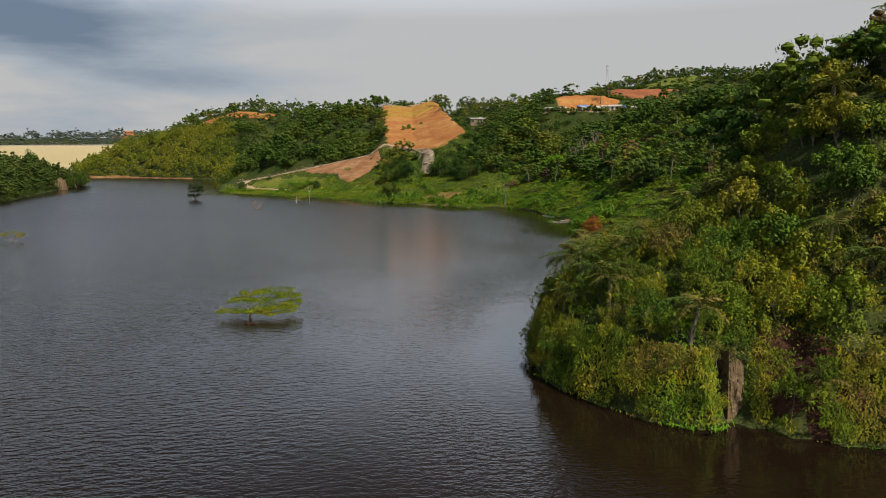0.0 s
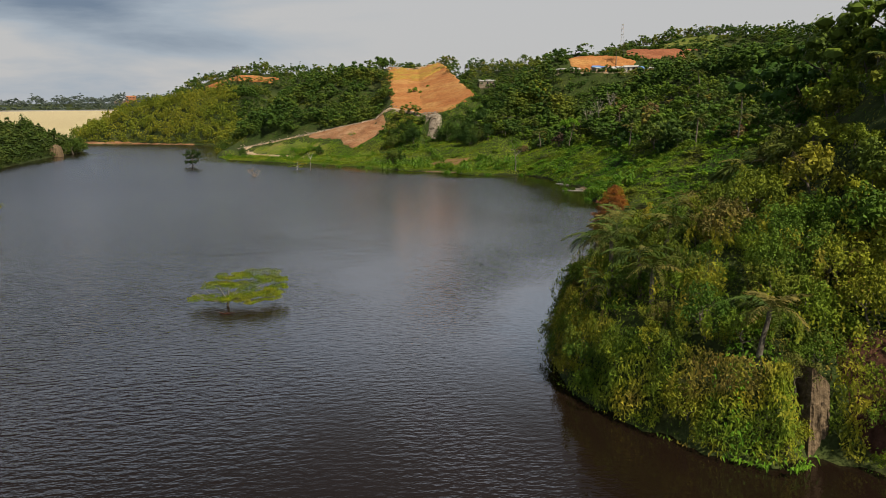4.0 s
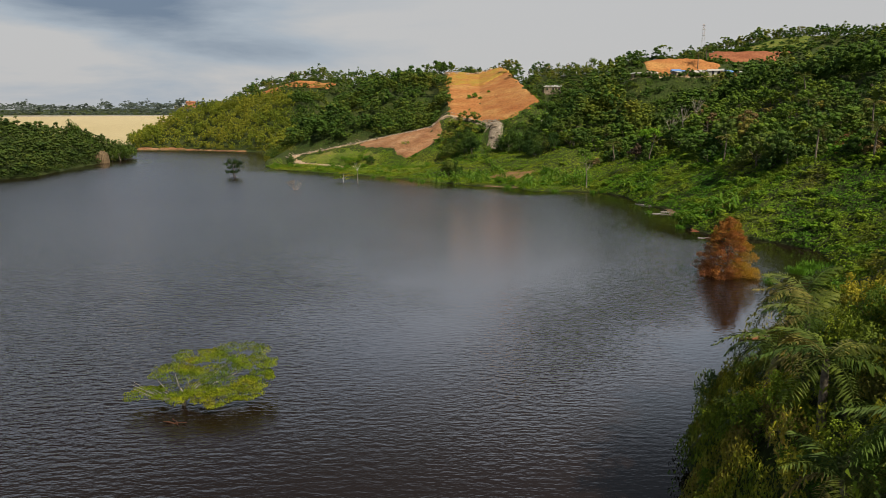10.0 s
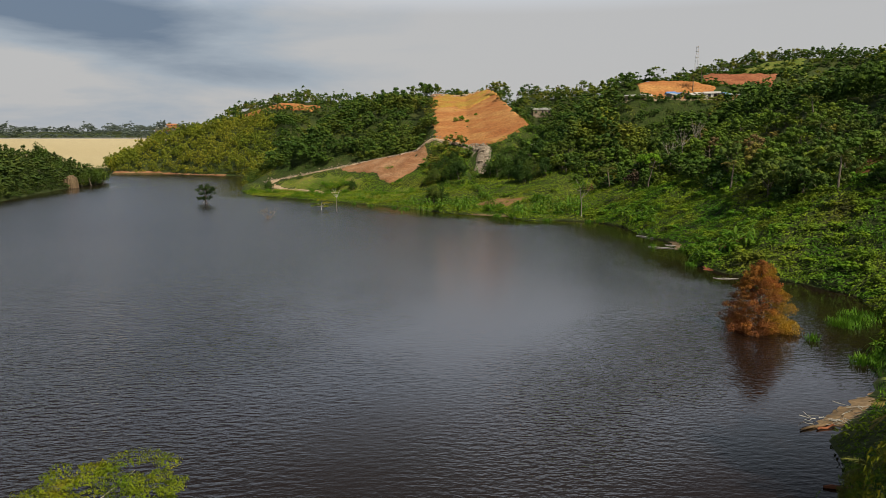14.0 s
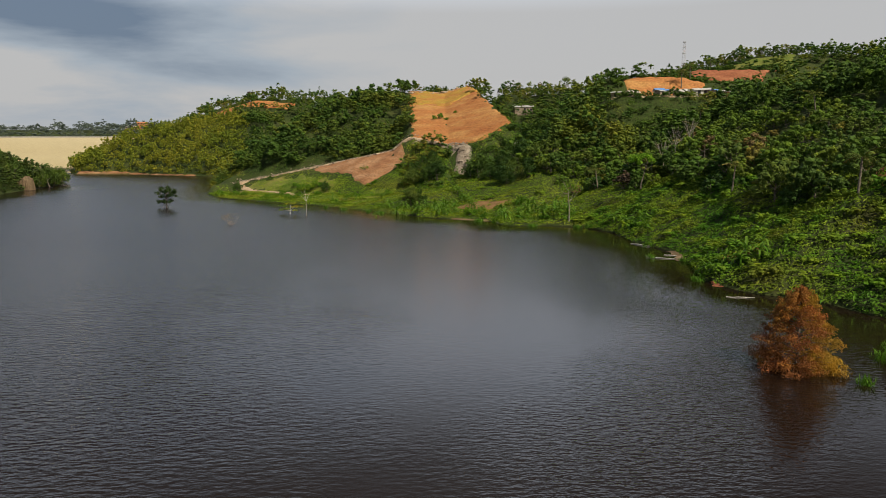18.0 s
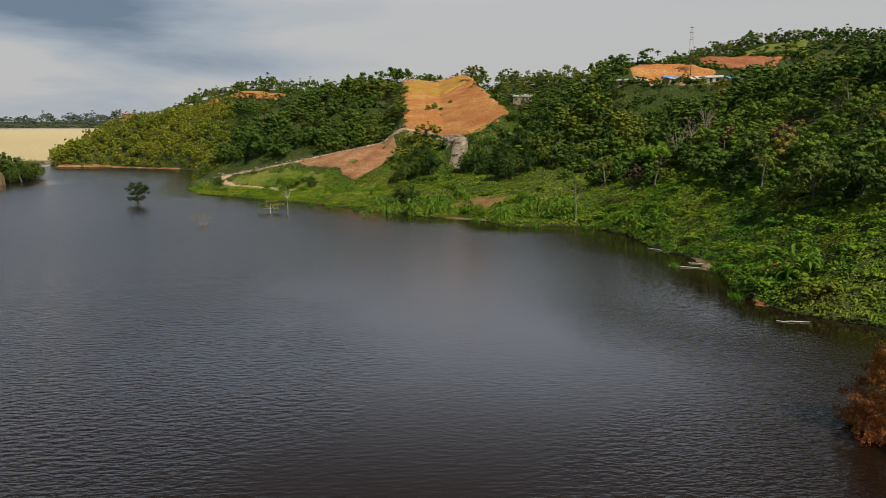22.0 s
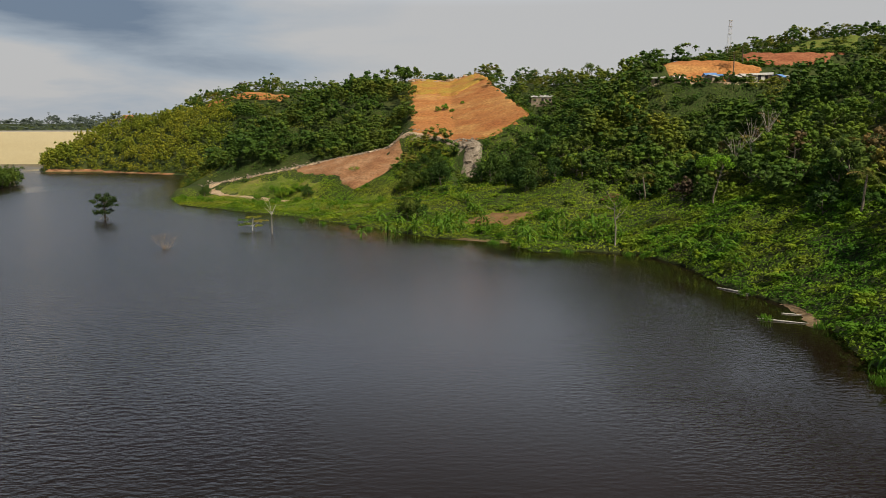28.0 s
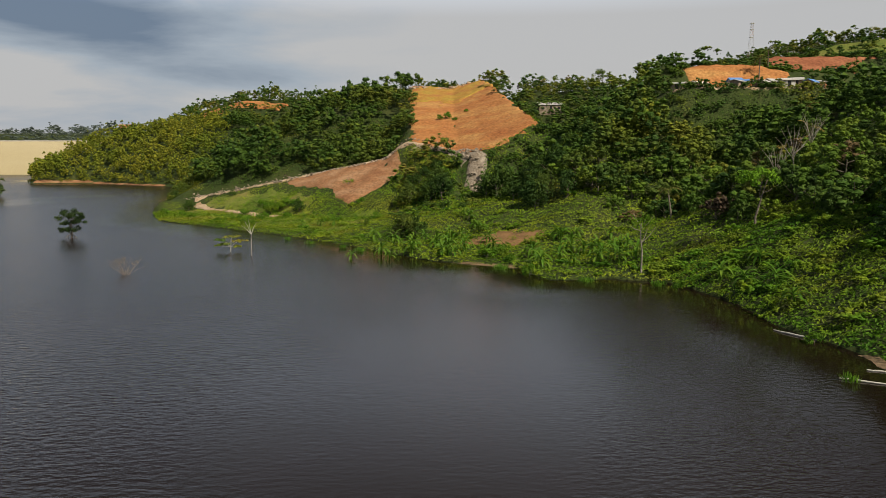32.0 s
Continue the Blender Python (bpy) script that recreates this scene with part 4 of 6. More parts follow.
umbrella_tree = Kind("umbrella_tree", "tall thin tree with a flat spreading crown on the skyline", m_bank,
                     [lifted(crown(100 + k, 3.2, 1.9, 18, 46, 0.40, flat=0.35, wide=0.7, small=True), 7.4) for k in range(4)],
                     [trunk_mesh(40 + k, 7.4, 0.2, 6, 2.6, 0.06) for k in range(4)], m_grey_bark, group="trees of the skyline")
slim_tree = Kind("slim_tree", "slim tree with a thin airy crown on the skyline", m_bank,
                 [lifted(crown(110 + k, 1.6, 2.4, 10, 40, 0.36, wide=0.7, small=True), 6.3) for k in range(4)],
                 [trunk_mesh(50 + k, 7.0, 0.13, 4, 1.2, 0.05) for k in range(4)], m_grey_bark, group="trees of the skyline")
bush = Kind("bush", "dense rounded green bush in the scrub", m_lush,
            [lifted(crown(120 + k, 1.5, 1.2, 14, 40, 0.36, hang=0.3), 0.9) for k in range(5)],
            [trunk_mesh(60 + k, 0.9, 0.06, 4, 0.6) for k in range(3)], group="bushes in the scrub")

rng = np.random.default_rng(4)

# far hills and skyline
x, y, z, s = scatter(rng, -265, -20, 440, 600, 4.7)
ok = (s > 1.0) & ~bare(x, y) & (y > 430)
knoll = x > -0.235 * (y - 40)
wood("knoll_wood", 21, np.stack([x, y, z], -1)[ok & knoll], FAR, m_knoll, "woods in the fold beside the sunlit hill, leaf colour darkened for shade", 3.8, (0.8, 1.3))
wood("far_wood", 1, np.stack([x, y, z], -1)[ok & ~knoll], FAR, m_wood_sun, "dense green woods on the hill beyond the inlet, leaves coloured as sunlit", 3.3, (1.0, 1.6))
x, y, z, s = scatter(rng, -230, 0, 662, 750, 8.5)
ok = (s > 5) & ~bare(x, y) & (z > 20)
wood("hilltop_wood", 9, np.stack([x, y, z], -1)[ok], FAR, m_wood_far, "woods round the cleared hilltop", 5.0)
x, y, z, s = scatter(rng, -90, 215, 325, 450, 4.6)
ok = (s > 2) & ~bare(x, y) & (z > 4) & ~((y < np.interp(x, [-92, -78, -45, -8], [352, 362, 357, 346]) + 4) & (x < -6)) & ~((x > 95) & (x < 165) & (y > 360) & (y < 393))
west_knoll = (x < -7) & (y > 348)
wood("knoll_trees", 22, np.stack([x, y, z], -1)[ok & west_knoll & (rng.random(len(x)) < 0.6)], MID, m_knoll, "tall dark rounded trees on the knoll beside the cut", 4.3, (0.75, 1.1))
wood("hill_wood", 2, np.stack([x, y, z], -1)[ok & ~west_knoll], FAR, m_wood_far, "dense green woods on the skyline hill", 3.3, (0.6, 1.0))
x, y, z, s = scatter(rng, -1050, 60, 1150, 1560, 29)
ok = (z > 22) & (x < -0.1 * y)
wood("distant_woods", 7, np.stack([x, y, z], -1)[ok], FAR, m_wood_hazed, "distant woods on the horizon, haze put into their leaf colour", 12, (0.35, 0.75))
x, y, z, s = scatter(rng, -235, -150, 275, 445, 5.0)
ok = (s > 0.5) & (x < -0.42 * y) & (s < 55)
wood("point_wood", 4, np.stack([x, y, z], -1)[ok], FAR, m_point, "trees covering the low wooded point, leaf colour darkened as in shade", 3.8, (0.8, 1.3))
x, y, z, s = scatter(rng, -450, -250, 712, 800, 13)
wood("dam_wood", 8, np.stack([x, y, z], -1)[z > 3], FAR, m_wood_hazed, "woods behind the dam", 5)

x, y, z, s = scatter(rng, -262, -92, 380, 545, 3.0)
ok = (s > 0.2) & (s < 6) & (rng.random(len(x)) < 0.8)
wood("waterside_bushes", 12, np.stack([x, y, z - 0.6], -1)[ok], FAR, m_wood_sun, "bushes along the far waterline", 1.7, (0.7, 1.1), "undergrowth")
x, y, z, s = scatter(rng, -235, -145, 275, 445, 3.2)
ok = (s > 0.1) & (s < 7) & (x < -0.42 * y)
wood("point_bushes", 13, np.stack([x, y, z - 0.6], -1)[ok], FAR, m_point, "bushes along the waterline of the point, leaf colour darkened as in shade", 1.9, (0.7, 1.2), "undergrowth")

for px_, py_, k in ((67, 425, 1.0), (20, 436, 0.8), (8, 440, 0.9), (32, 434, 0.7), (45, 433, 0.85), (88, 420, 0.9), (96, 416, 0.8), (106, 414, 0.7), (120, 408, 0.8),
                    (132, 402, 0.9), (141, 398, 1.0), (150, 397, 0.9), (160, 396, 1.0), (-20, 428, 0.8), (-35, 428, 0.7), (-160, 728, 1.0), (-140, 728, 1.1),
                    (-118, 724, 1.0), (-100, 722, 1.1), (-84, 718, 1.0), (-172, 732, 0.9), (-64, 710, 0.9), (128, 396, 0.8), (112, 402, 0.8), (170, 392, 0.9)):
    gz = float(land([px_], [py_])[0][0])
    umbrella_tree.plant(px_, py_, gz - 0.8, k * (0.6 if px_ > 100 else 0.82))
for k in range(34):
    px_ = rng.uniform(-30, 125)
    py_ = np.interp(px_, [-30, 0, 67, 125], [428, 440, 428, 406]) + rng.normal(0, 5)
    if not bare(np.array([px_]), np.array([py_]))[0]:
        slim_tree.plant(px_, py_, float(land([px_], [py_])[0][0]) - 0.5, rng.uniform(0.55, 0.95))

# woods of the east bank: the nearer trees one by one, the rest as one wood
x, y, z, s = scatter(rng, 8, 150, 108, 335, 4.4)
forest = (s < 95) & (s > 21 + 4 * wobble(x, y, 11)) & ~bare(x, y) & (x > np.interp(y, [108, 215, 240, 268, 288, 304], [44, 47, 52, 46, 33, 24])) & ~((y < 116) & (x < 62))
near = forest & (s < 62) & (y < 300)
order = np.argsort(s[near] + 0.12 * y[near])[:420]
sx, sy, sz = x[near][order], y[near][order], z[near][order]
# most trees below y 215 get the leaves coloured for shade
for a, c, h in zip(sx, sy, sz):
    (shaded_tree if rng.random() < (0.6 if c < 215 else 0.25) else bank_tree).plant(a, c, h - 2.0, rng.choice([0.7, 0.8, 0.95, 1.1, 1.3]) * (0.78 if h > 17 else 1.0))
taken = set(zip(sx.tolist(), sy.tolist()))
rest = np.array([f and (a, c) not in taken for f, a, c in zip(forest.tolist(), x.tolist(), y.tolist())])
wood("bank_back_wood", 33, np.stack([x, y, z + 0.4], -1)[rest & (s > 72)], FAR, m_wood_far, "woods behind the brow of the bank", 4.0, (0.7, 1.2))
wood("bank_wood", 3, np.stack([x, y, z + 0.4], -1)[rest & (s <= 72)], MID, m_wood_far, "dense mixed green woods on the steep bank", 4.0, (0.7, 1.2))

# headland
x, y, z, s = scatter(rng, 10, 64, 30, 112, 3.3)
ok = (s > 1.1) & ~((np.abs(x - 23.4) < 2.0) & (y < 43.5)) & ~((y > 74) & (x < 31)) & ~((y > 80) & (x < 46))
back = x > 0.64 * (y + 8) + 9
for a, c, h, k in zip(x[ok & ~back], y[ok & ~back], z[ok & ~back], s[ok & ~back]):
    (cliff_tree if a < 30 else headland_tree).plant(a, c, h - 0.6, rng.uniform(0.55, 0.9) * (0.75 + 0.35 * min(k / 8, 1)) * (1 - 0.35 * float(smooth(66, 80, c) * smooth(40, 28, a))))
for a, c, top in ((45.5, 60, 32.0), (47.5, 62.5, 33.0), (43.5, 62, 30.5), (50, 61, 34), (41.5, 66, 30.5), (40, 70, 28), (52, 66, 34), (46, 57, 31), (38, 74, 25.5)):
    ground_z = float(land([a], [c])[0][0])
    bank_tree.plant(a, c, ground_z - 0.8, max(top - ground_z, 4.0) / 6.4, "tall dark tree on the ridge of the headland", 1.05)
x2, y2, z2, s2 = scatter(rng, 13, 31, 46, 78, 2.1)
for a, c, h, k in zip(x2, y2, z2, s2):
    if k > 1.5 and (c < 73 or k < 5):
        cliff_tree.plant(a, c, h - 0.7, rng.uniform(0.36, 0.52) * (0.75 if c > 70 else 1.0), "leafy shrub filling the slope between the headland trees")
for a, c in ((21.4, 79.2), (22.6, 80.6), (23.8, 82.0), (24.6, 83.6), (25.6, 85.2), (24.2, 79.4), (26.0, 82.4), (27.2, 84.8), (26.6, 79.8), (28.2, 82.2)):
    cliff_tree.plant(a, c, max(float(land([a], [c])[0][0]), 0) - 0.5, rng.uniform(0.26, 0.38), "low leafy shrub at the end of the headland")
wood("headland_back_wood", 25, np.stack([x, y, z + 0.5], -1)[ok & back], FAR, m_wood_far, "dense woods on the landward side of the headland", 2.3)
x, y, z, s = scatter(rng, 9, 30, 38, 92, 2.0)
ok = (s > 0.2) & (s < 1.6) & (np.abs(x - 23.4) > 1.9) & (y < 74)
for a, c in zip(x[ok], y[ok]):
    cliff_tree.plant(a, c, rng.uniform(-0.6, 1.6), rng.uniform(0.4, 0.62), "leafy shrub overhanging the water at the foot of the headland")
x, y, z, s = scatter(rng, 64, 92, 30, 112, 4.0)
wood("headland_wood", 5, np.stack([x, y, z], -1)[s > 1], FAR, m_wood_far, "dense tangled green woods on the headland", 2.8)
carpet("headland_creepers", 6, 8, 70, 28, 112, 11, 0.18, 1.2, lambda x, y, z, s: (s > -0.7) & ~((np.abs(x - 23.3) < 1.1) & (y < 43.0)) & ~((y > 83) & (x < 46)) & ~((x > 25.2) & (x < 28.6) & (y < 43) & (wobble(x, y, 0.8) > -0.1)), m_under,
       "tangled creepers and shrubs hanging over the headland cliff", 0.5)

carpet("shrub_layer", 64, 10, 36, 40, 87, 17, 0.2, 1.2, lambda x, y, z, s: (s > 0.4) & ~((np.abs(x - 23.5) < 1.2) & (y < 43.5)) & (wobble(x, y, 1.3) > -0.72), m_under, "dense low shrubs and creepers under the headland trees", 0.4)
carpet("spit_scrub", 63, 24, 50, 83, 114, 14, 0.32, 0.9, lambda x, y, z, s: (s > np.interp(x + 0.3 * (y - 88), (28, 31), (0.35, 1.2))) & (wobble(x, y, 2.2) > -0.75), m_lush, "lush low scrub behind the mud spit", 0.4)
carpet("bright_creepers", 61, 18.6, 22.2, 38, 45, 34, 0.3, 1.9, lambda x, y, z, s: (s > -0.5) & (wobble(x, y, 1.1) > -0.5), m_lime, "bright green creeper hanging beside the bare rock", 0.6)
carpet("olive_creepers", 62, 22, 29, 42.5, 49, 22, 0.26, 2.6, lambda x, y, z, s: (wobble(x, y, 1.3) > -0.3) & ~((x > 25.5) & (y < 44.5)), m_olive, "dry olive creepers draped over the trees above the rock", 0.6)

rng = np.random.default_rng(77)
foot = np.array(EAST[3:17], float)
e = np.diff(foot, axis=0)
far_ = np.concatenate([[0], np.cumsum(np.hypot(e[:, 0], e[:, 1]))])
n = 44000
t = rng.uniform(0, far_[-1], n)
px_, py_ = np.interp(t, far_, foot[:, 0]), np.interp(t, far_, foot[:, 1])
k = np.clip(np.searchsorted(far_, t) - 1, 0, len(e) - 1)
way = e[k] / np.hypot(e[k, 0], e[k, 1])[:, None]
out = np.stack([-way[:, 1], way[:, 0], 0 * t + 0.2], -1)       # towards the lake
h = rng.uniform(0.45, 5.4, n)
off = 0.35 - h / 2.4 + rng.uniform(-0.1, 1.0, n) * (0.35 + 0.65 * (0.5 + 0.5 * np.sin(t * 1.7) * np.sin(t * 0.63 + h)))
pos = np.stack([px_ + out[:, 0] * off, py_ + out[:, 1] * off, h], -1)
ok = ~((np.abs(pos[:, 0] - 23.2) < 1.0) & (pos[:, 1] < 44) & (h < 4.6)) & (np.sin(t * 0.9) * np.cos(t * 0.37) + h * 0.16 > -0.35) & ~((pos[:, 0] > 25.4) & (pos[:, 0] < 28) & (np.sin(pos[:, 0] * 2.1) * np.cos(h * 1.3) > -0.1)) & (pos[:, 1] < 73)
ruffle = np.stack([np.cos(t * 2.1 + h), np.sin(t * 1.7 - h * 0.8), np.sin(h * 2.6 + t)], -1)
v, f = leaves(rng, pos[ok], out[ok], np.full(ok.sum(), 0.23), 0.6, shade=unit(out + 0.6 * ruffle)[ok])
tagged(new("cliff_creepers", mesh_from("cliff_creepers", v, f, m_curtain)), "curtain of creepers hanging down the headland cliff", "undergrowth", kind="stuff")
rng = np.random.default_rng(14)

# tangled creepers that hang from the trees in long curtains
curtains = []
x, y, z, s = scatter(rng, 11, 58, 34, 71, 2.3)
ok = (s > 0.8) & (s < 16) & ~((np.abs(x - 23.8) < 1.4) & (y < 43.5)) & (x < 0.64 * (y + 8) + 12)
for a, c, h in zip(x[ok], y[ok], z[ok]):
    e = 0.8
    fall = np.array([float(land([a], [c])[0][0]) - float(land([a + e], [c])[0][0]), float(land([a], [c])[0][0]) - float(land([a], [c + e])[0][0]), 0.0])
    fall = fall / (np.linalg.norm(fall) + 1e-6)
    n, long_, wide_ = 150, rng.uniform(1.8, 4.2), rng.uniform(0.35, 0.9)
    t, w = rng.random(n) ** 0.8, rng.normal(0, 0.5, n) * wide_
    bulge = 0.9 * np.sin(np.pi * np.clip(t, 0, 1) * 0.8 + 0.4) + 0.35 * np.cos(w / wide_ * 1.4) + rng.normal(0, 0.1, n)
    side = np.array([-fall[1], fall[0], 0.0])
    p = np.array([a, c, h + 2.4]) + fall * (bulge + 0.5)[:, None] + side * w[:, None] - np.array([0, 0, 1.0]) * (t * long_)[:, None]
    shade = unit(fall * 0.9 + side * (w / wide_ * 0.7)[:, None] + np.array([0, 0, 1.0]) * (0.75 - t)[:, None])
    keep = p[:, 2] > 0.1
    curtains.append(leaves(rng, p[keep], np.broadcast_to(fall, p.shape)[keep], np.full(keep.sum(), 0.19), 0.7, 0.6, True, shade[keep]))
v, f = joined(curtains)
tagged(new("creeper_curtains", mesh_from("creeper_curtains", v, f, m_curtain)), "creepers hanging in long curtains from the headland trees", "undergrowth", kind="stuff")

for a, c, h, k in ((22.5, 41.6, 3.6, 0.5), (23.9, 42.3, 4.2, 0.55), (24.9, 43.6, 3.6, 0.7), (25.8, 44.6, 4.4, 0.75), (26.8, 44.0, 3.8, 0.65), (21.8, 40.6, 0.6, 0.45), (24.6, 45.4, 5.6, 0.7)):
    cliff_tree.plant(a, c, h, k, "leafy shrub hanging over the bare rock")

# low scrub of the bank and the valley floor
carpet("bank_scrub", 7, 36, 100, 112, 240, 14, 0.5, 1.3, lambda x, y, z, s: (s > 0.1) & (s < 38), m_lush, "lush low green scrub along the bank")

carpet("valley_scrub", 8, -98, 62, 226, 345, 8, 0.5, 0.9, lambda x, y, z, s: (s > 0.2) & (z < 20) & (s < 100) & ~bare(x, y) & ~((x < -24) & (s > 1) & (wobble(x, y, 6) > 0.62)), m_meadow, "bright green grass and low scrub on the valley floor")
carpet("patch_tufts", 71, 6, 28, 261, 280, 9, 0.42, 0.8, lambda x, y, z, s: wobble(x, y, 1.6) + 0.5 * wobble(y, x, 0.7) > 0.1, m_meadow, "tufts of grass growing over the bare patch", 0.4)
carpet("roadside_scrub", 9, -92, 2, 340, 400, 5, 0.6, 1.2, lambda x, y, z, s: (s > 0.3) & ~bare(x, y) & (y > np.interp(x, [-92, -78, -45, -8], [352, 362, 357, 346]) + 2.5) & (y < 395), m_wood_far, "scrub on the slope above the dirt road")
carpet("bank_foot_grass", 24, -84, -4, 300, 356, 6, 0.42, 0.6, lambda x, y, z, s: (s > 0.3) & ~poly_distance(x, y, FACE)[1] & (poly_distance(x, y, [(a, c) for a, c, _ in ROAD], False)[0] > 3.6) & (y < np.interp(x, [-92, -78, -45, -8], [352, 362, 357, 346])) & (poly_distance(x, y, TRACK, False)[0] > 1.9), m_meadow, "green grass and weeds at the foot of the earth bank")
carpet("cut_flank_scrub", 14, -6, 54, 300, 356, 7, 0.55, 1.1, lambda x, y, z, s: ~poly_distance(x, y, SCAR)[1] & ~poly_distance(x, y, CHUTE)[1] & (poly_distance(x, y, FACE)[0] > 1) & ~poly_distance(x, y, FACE)[1], m_lush, "green scrub round the foot of the cut slope")
carpet("yard_scrub", 15, 58, 126, 290, 320, 5, 0.6, 1.4, lambda x, y, z, s: ~((y > 316.5) & (z > 34.5)), m_wood_far, "scrub on the slope below the hilltop yard")
x, y, z, s = scatter(rng, 60, 124, 292, 317, 3.4)
wood("yard_bushes", 16, np.stack([x, y, z - 0.4], -1)[y < 309], MID, m_wood_far, "bushes and small trees on the slope below the hilltop yard", 2.5, (0.7, 1.1), "undergrowth")
wood("yard_edge_bushes", 17, np.stack([x, y, z - 0.6], -1)[(y > 309) & (rng.random(len(x)) < 0.85)], MID, m_wood_far, "low bushes along the edge of the hilltop yard", 1.9, (0.7, 1.1), "undergrowth")
rim_x = np.concatenate([rng.uniform(70, 108, 34), rng.uniform(100, 142, 34), rng.uniform(66, 112, 16), rng.uniform(100, 126, 44), rng.uniform(62, 76, 24)])
rim_y = np.concatenate([rng.uniform(346.5, 351, 34), rng.uniform(362, 366, 34), rng.uniform(314, 317, 16), rng.uniform(332, 351, 44), rng.uniform(328, 348, 24)])
wood("yard_rim_bushes", 26, np.stack([rim_x, rim_y, land(rim_x, rim_y)[0] - 0.4], -1), MOUND, m_wood_far, "bushes hanging over the rims of the dug-out yard", 1.6, (0.6, 1.0), "undergrowth")
x, y, z, s = scatter(rng, 108, 164, 362, 396, 3.2)
wood("knoll_bushes", 18, np.stack([x, y, z - 0.3], -1)[rng.random(len(x)) < 0.7], MOUND, m_wood_far, "scattered bushes on the grassy knoll", 1.5, (0.6, 1.1), "undergrowth")
x, y, z, s = scatter(rng, -8, 56, 303, 352, 2.6)
d, cut = poly_distance(x, y, SCAR)
d2, fall = poly_distance(x, y, CHUTE)
ok = ~cut & (d > 0.9) & ~fall & (d2 > 0.8) & (y < 330 + 2 * np.maximum(x - 30, 0)) & ((x > 15.5) | ~bare(x, y))
wood("cut_side_wood", 19, np.stack([x, y, z - 0.5], -1)[ok & (d > 2.5) & (x > 15)], MID, m_wood_far, "dark leafy trees beside the cut slope", 2.1, (0.7, 1.1))
wood("cut_side_bushes", 20, np.stack([x, y, z - 0.4], -1)[ok & ((d <= 2.5) | (x <= 15))], MOUND, m_wood_far, "bushes along the lower edge of the cut slope", 1.2, (0.7, 1.0), "undergrowth")
x, y, z, s = scatter(rng, 38, 95, 114, 240, 2.9)
ok = (s > 1.5) & (s < 32) & (rng.random(len(x)) < 0.62)
wood("scrub_mounds", 10, np.stack([x, y, z - 0.3], -1)[ok], MOUND, m_lush, "mounds of leafy scrub on the bank", 1.25, (0.6, 1.0), "undergrowth")
x, y, z, s = scatter(rng, -80, 46, 235, 335, 4.2)
ok = (s > 1.0) & (z < 14) & ~bare(x, y) & (rng.random(len(x)) < 0.35) & (x > -30)
wood("valley_mounds", 11, np.stack([x, y, z - 0.3], -1)[ok], MOUND, m_lush, "mounds of leafy scrub on the valley floor", 1.2, (0.5, 0.9), "undergrowth")


# ---- palms and bananas ----
def frond(length, pairs, leaflet, sag, spread=0.35, seed=0):
    """One feather frond from the origin along +x: a bent rib with pairs of leaflets."""
    t = np.linspace(0, 1, 7)
    rib = np.stack([length * t * (1 - 0.18 * t), 0 * t, length * (0.42 * t - sag * t ** 2)], -1)
    v, f = tube(rib, 0.035 * (1.1 - t), 4)
    blocks = [(v, f)]
    k = np.linspace(0.12, 0.99, pairs)
    bx, bz = np.interp(k, t, rib[:, 0]), np.interp(k, t, rib[:, 2])
    ll = leaflet * np.sin(np.pi * np.clip(k * 0.85 + 0.12, 0, 1)) ** 0.6
    r = np.random.default_rng(seed)
    for side in (-1, 1):
        a = np.stack([bx, 0 * bx, bz], -1)
        lw = ll * r.uniform(0.6, 1.15, pairs)
        tip = a + np.stack([lw * (spread + r.normal(0, 0.16, pairs)), side * lw, -lw * r.uniform(0.15, 0.75, pairs)], -1)
        w = np.array([0.048, 0, 0])
        mid = (a + tip) / 2 + (0, 0, 0.06)
        q = np.stack([a, mid + w, tip, mid - w], 1).reshape(-1, 3)
        blocks.append((q, np.arange(len(q)).reshape(-1, 4)))
    return joined(blocks)


palm_fronds = [mesh_from("frond", *frond(3.1, 28, 0.72, 0.55 + 0.2 * k, 0.35, k), m_palm) for k in range(3)]
palm_trunks = [mesh_from("trunk", *tube([(0, 0, -1), (0.1, 0, h * 0.3), (0.25, 0.1, h * 0.7), (0.3, 0.15, h)], [0.24, 0.19, 0.16, 0.15], 8), m_bark, True) for h in (1.6, 3.2, 6.0)]


def palm(x, y, size=1.0, tall=0, fronds=13, label="feathery palm among the undergrowth", seed=0):
    r = random.Random(seed + int(x * 31 + y * 17))
    z = float(land([x], [y])[0][0])
    root = tagged(new("palm"), label, "palm tree", "palms in the undergrowth")
    root.matrix_basis = pose(x, y, max(z, -0.3), r.uniform(-6, 6), r.uniform(-6, 6), r.uniform(0, 360)) @ Matrix.Scale(size * 0.86, 4)
    piece("trunk", palm_trunks[tall], root)
    h = (1.6, 3.2, 6.0)[tall]
    for k in range(fronds):
        age = k / fronds
        piece("frond", palm_fronds[k % 3], root, pose(0.3, 0.15, h - 0.05, 0, 0, k * 137.5 + r.uniform(-12, 12)) @ pose(0, 0, 0, r.uniform(-14, 14), -38 + 62 * age + r.uniform(-8, 8), 0))
    return root


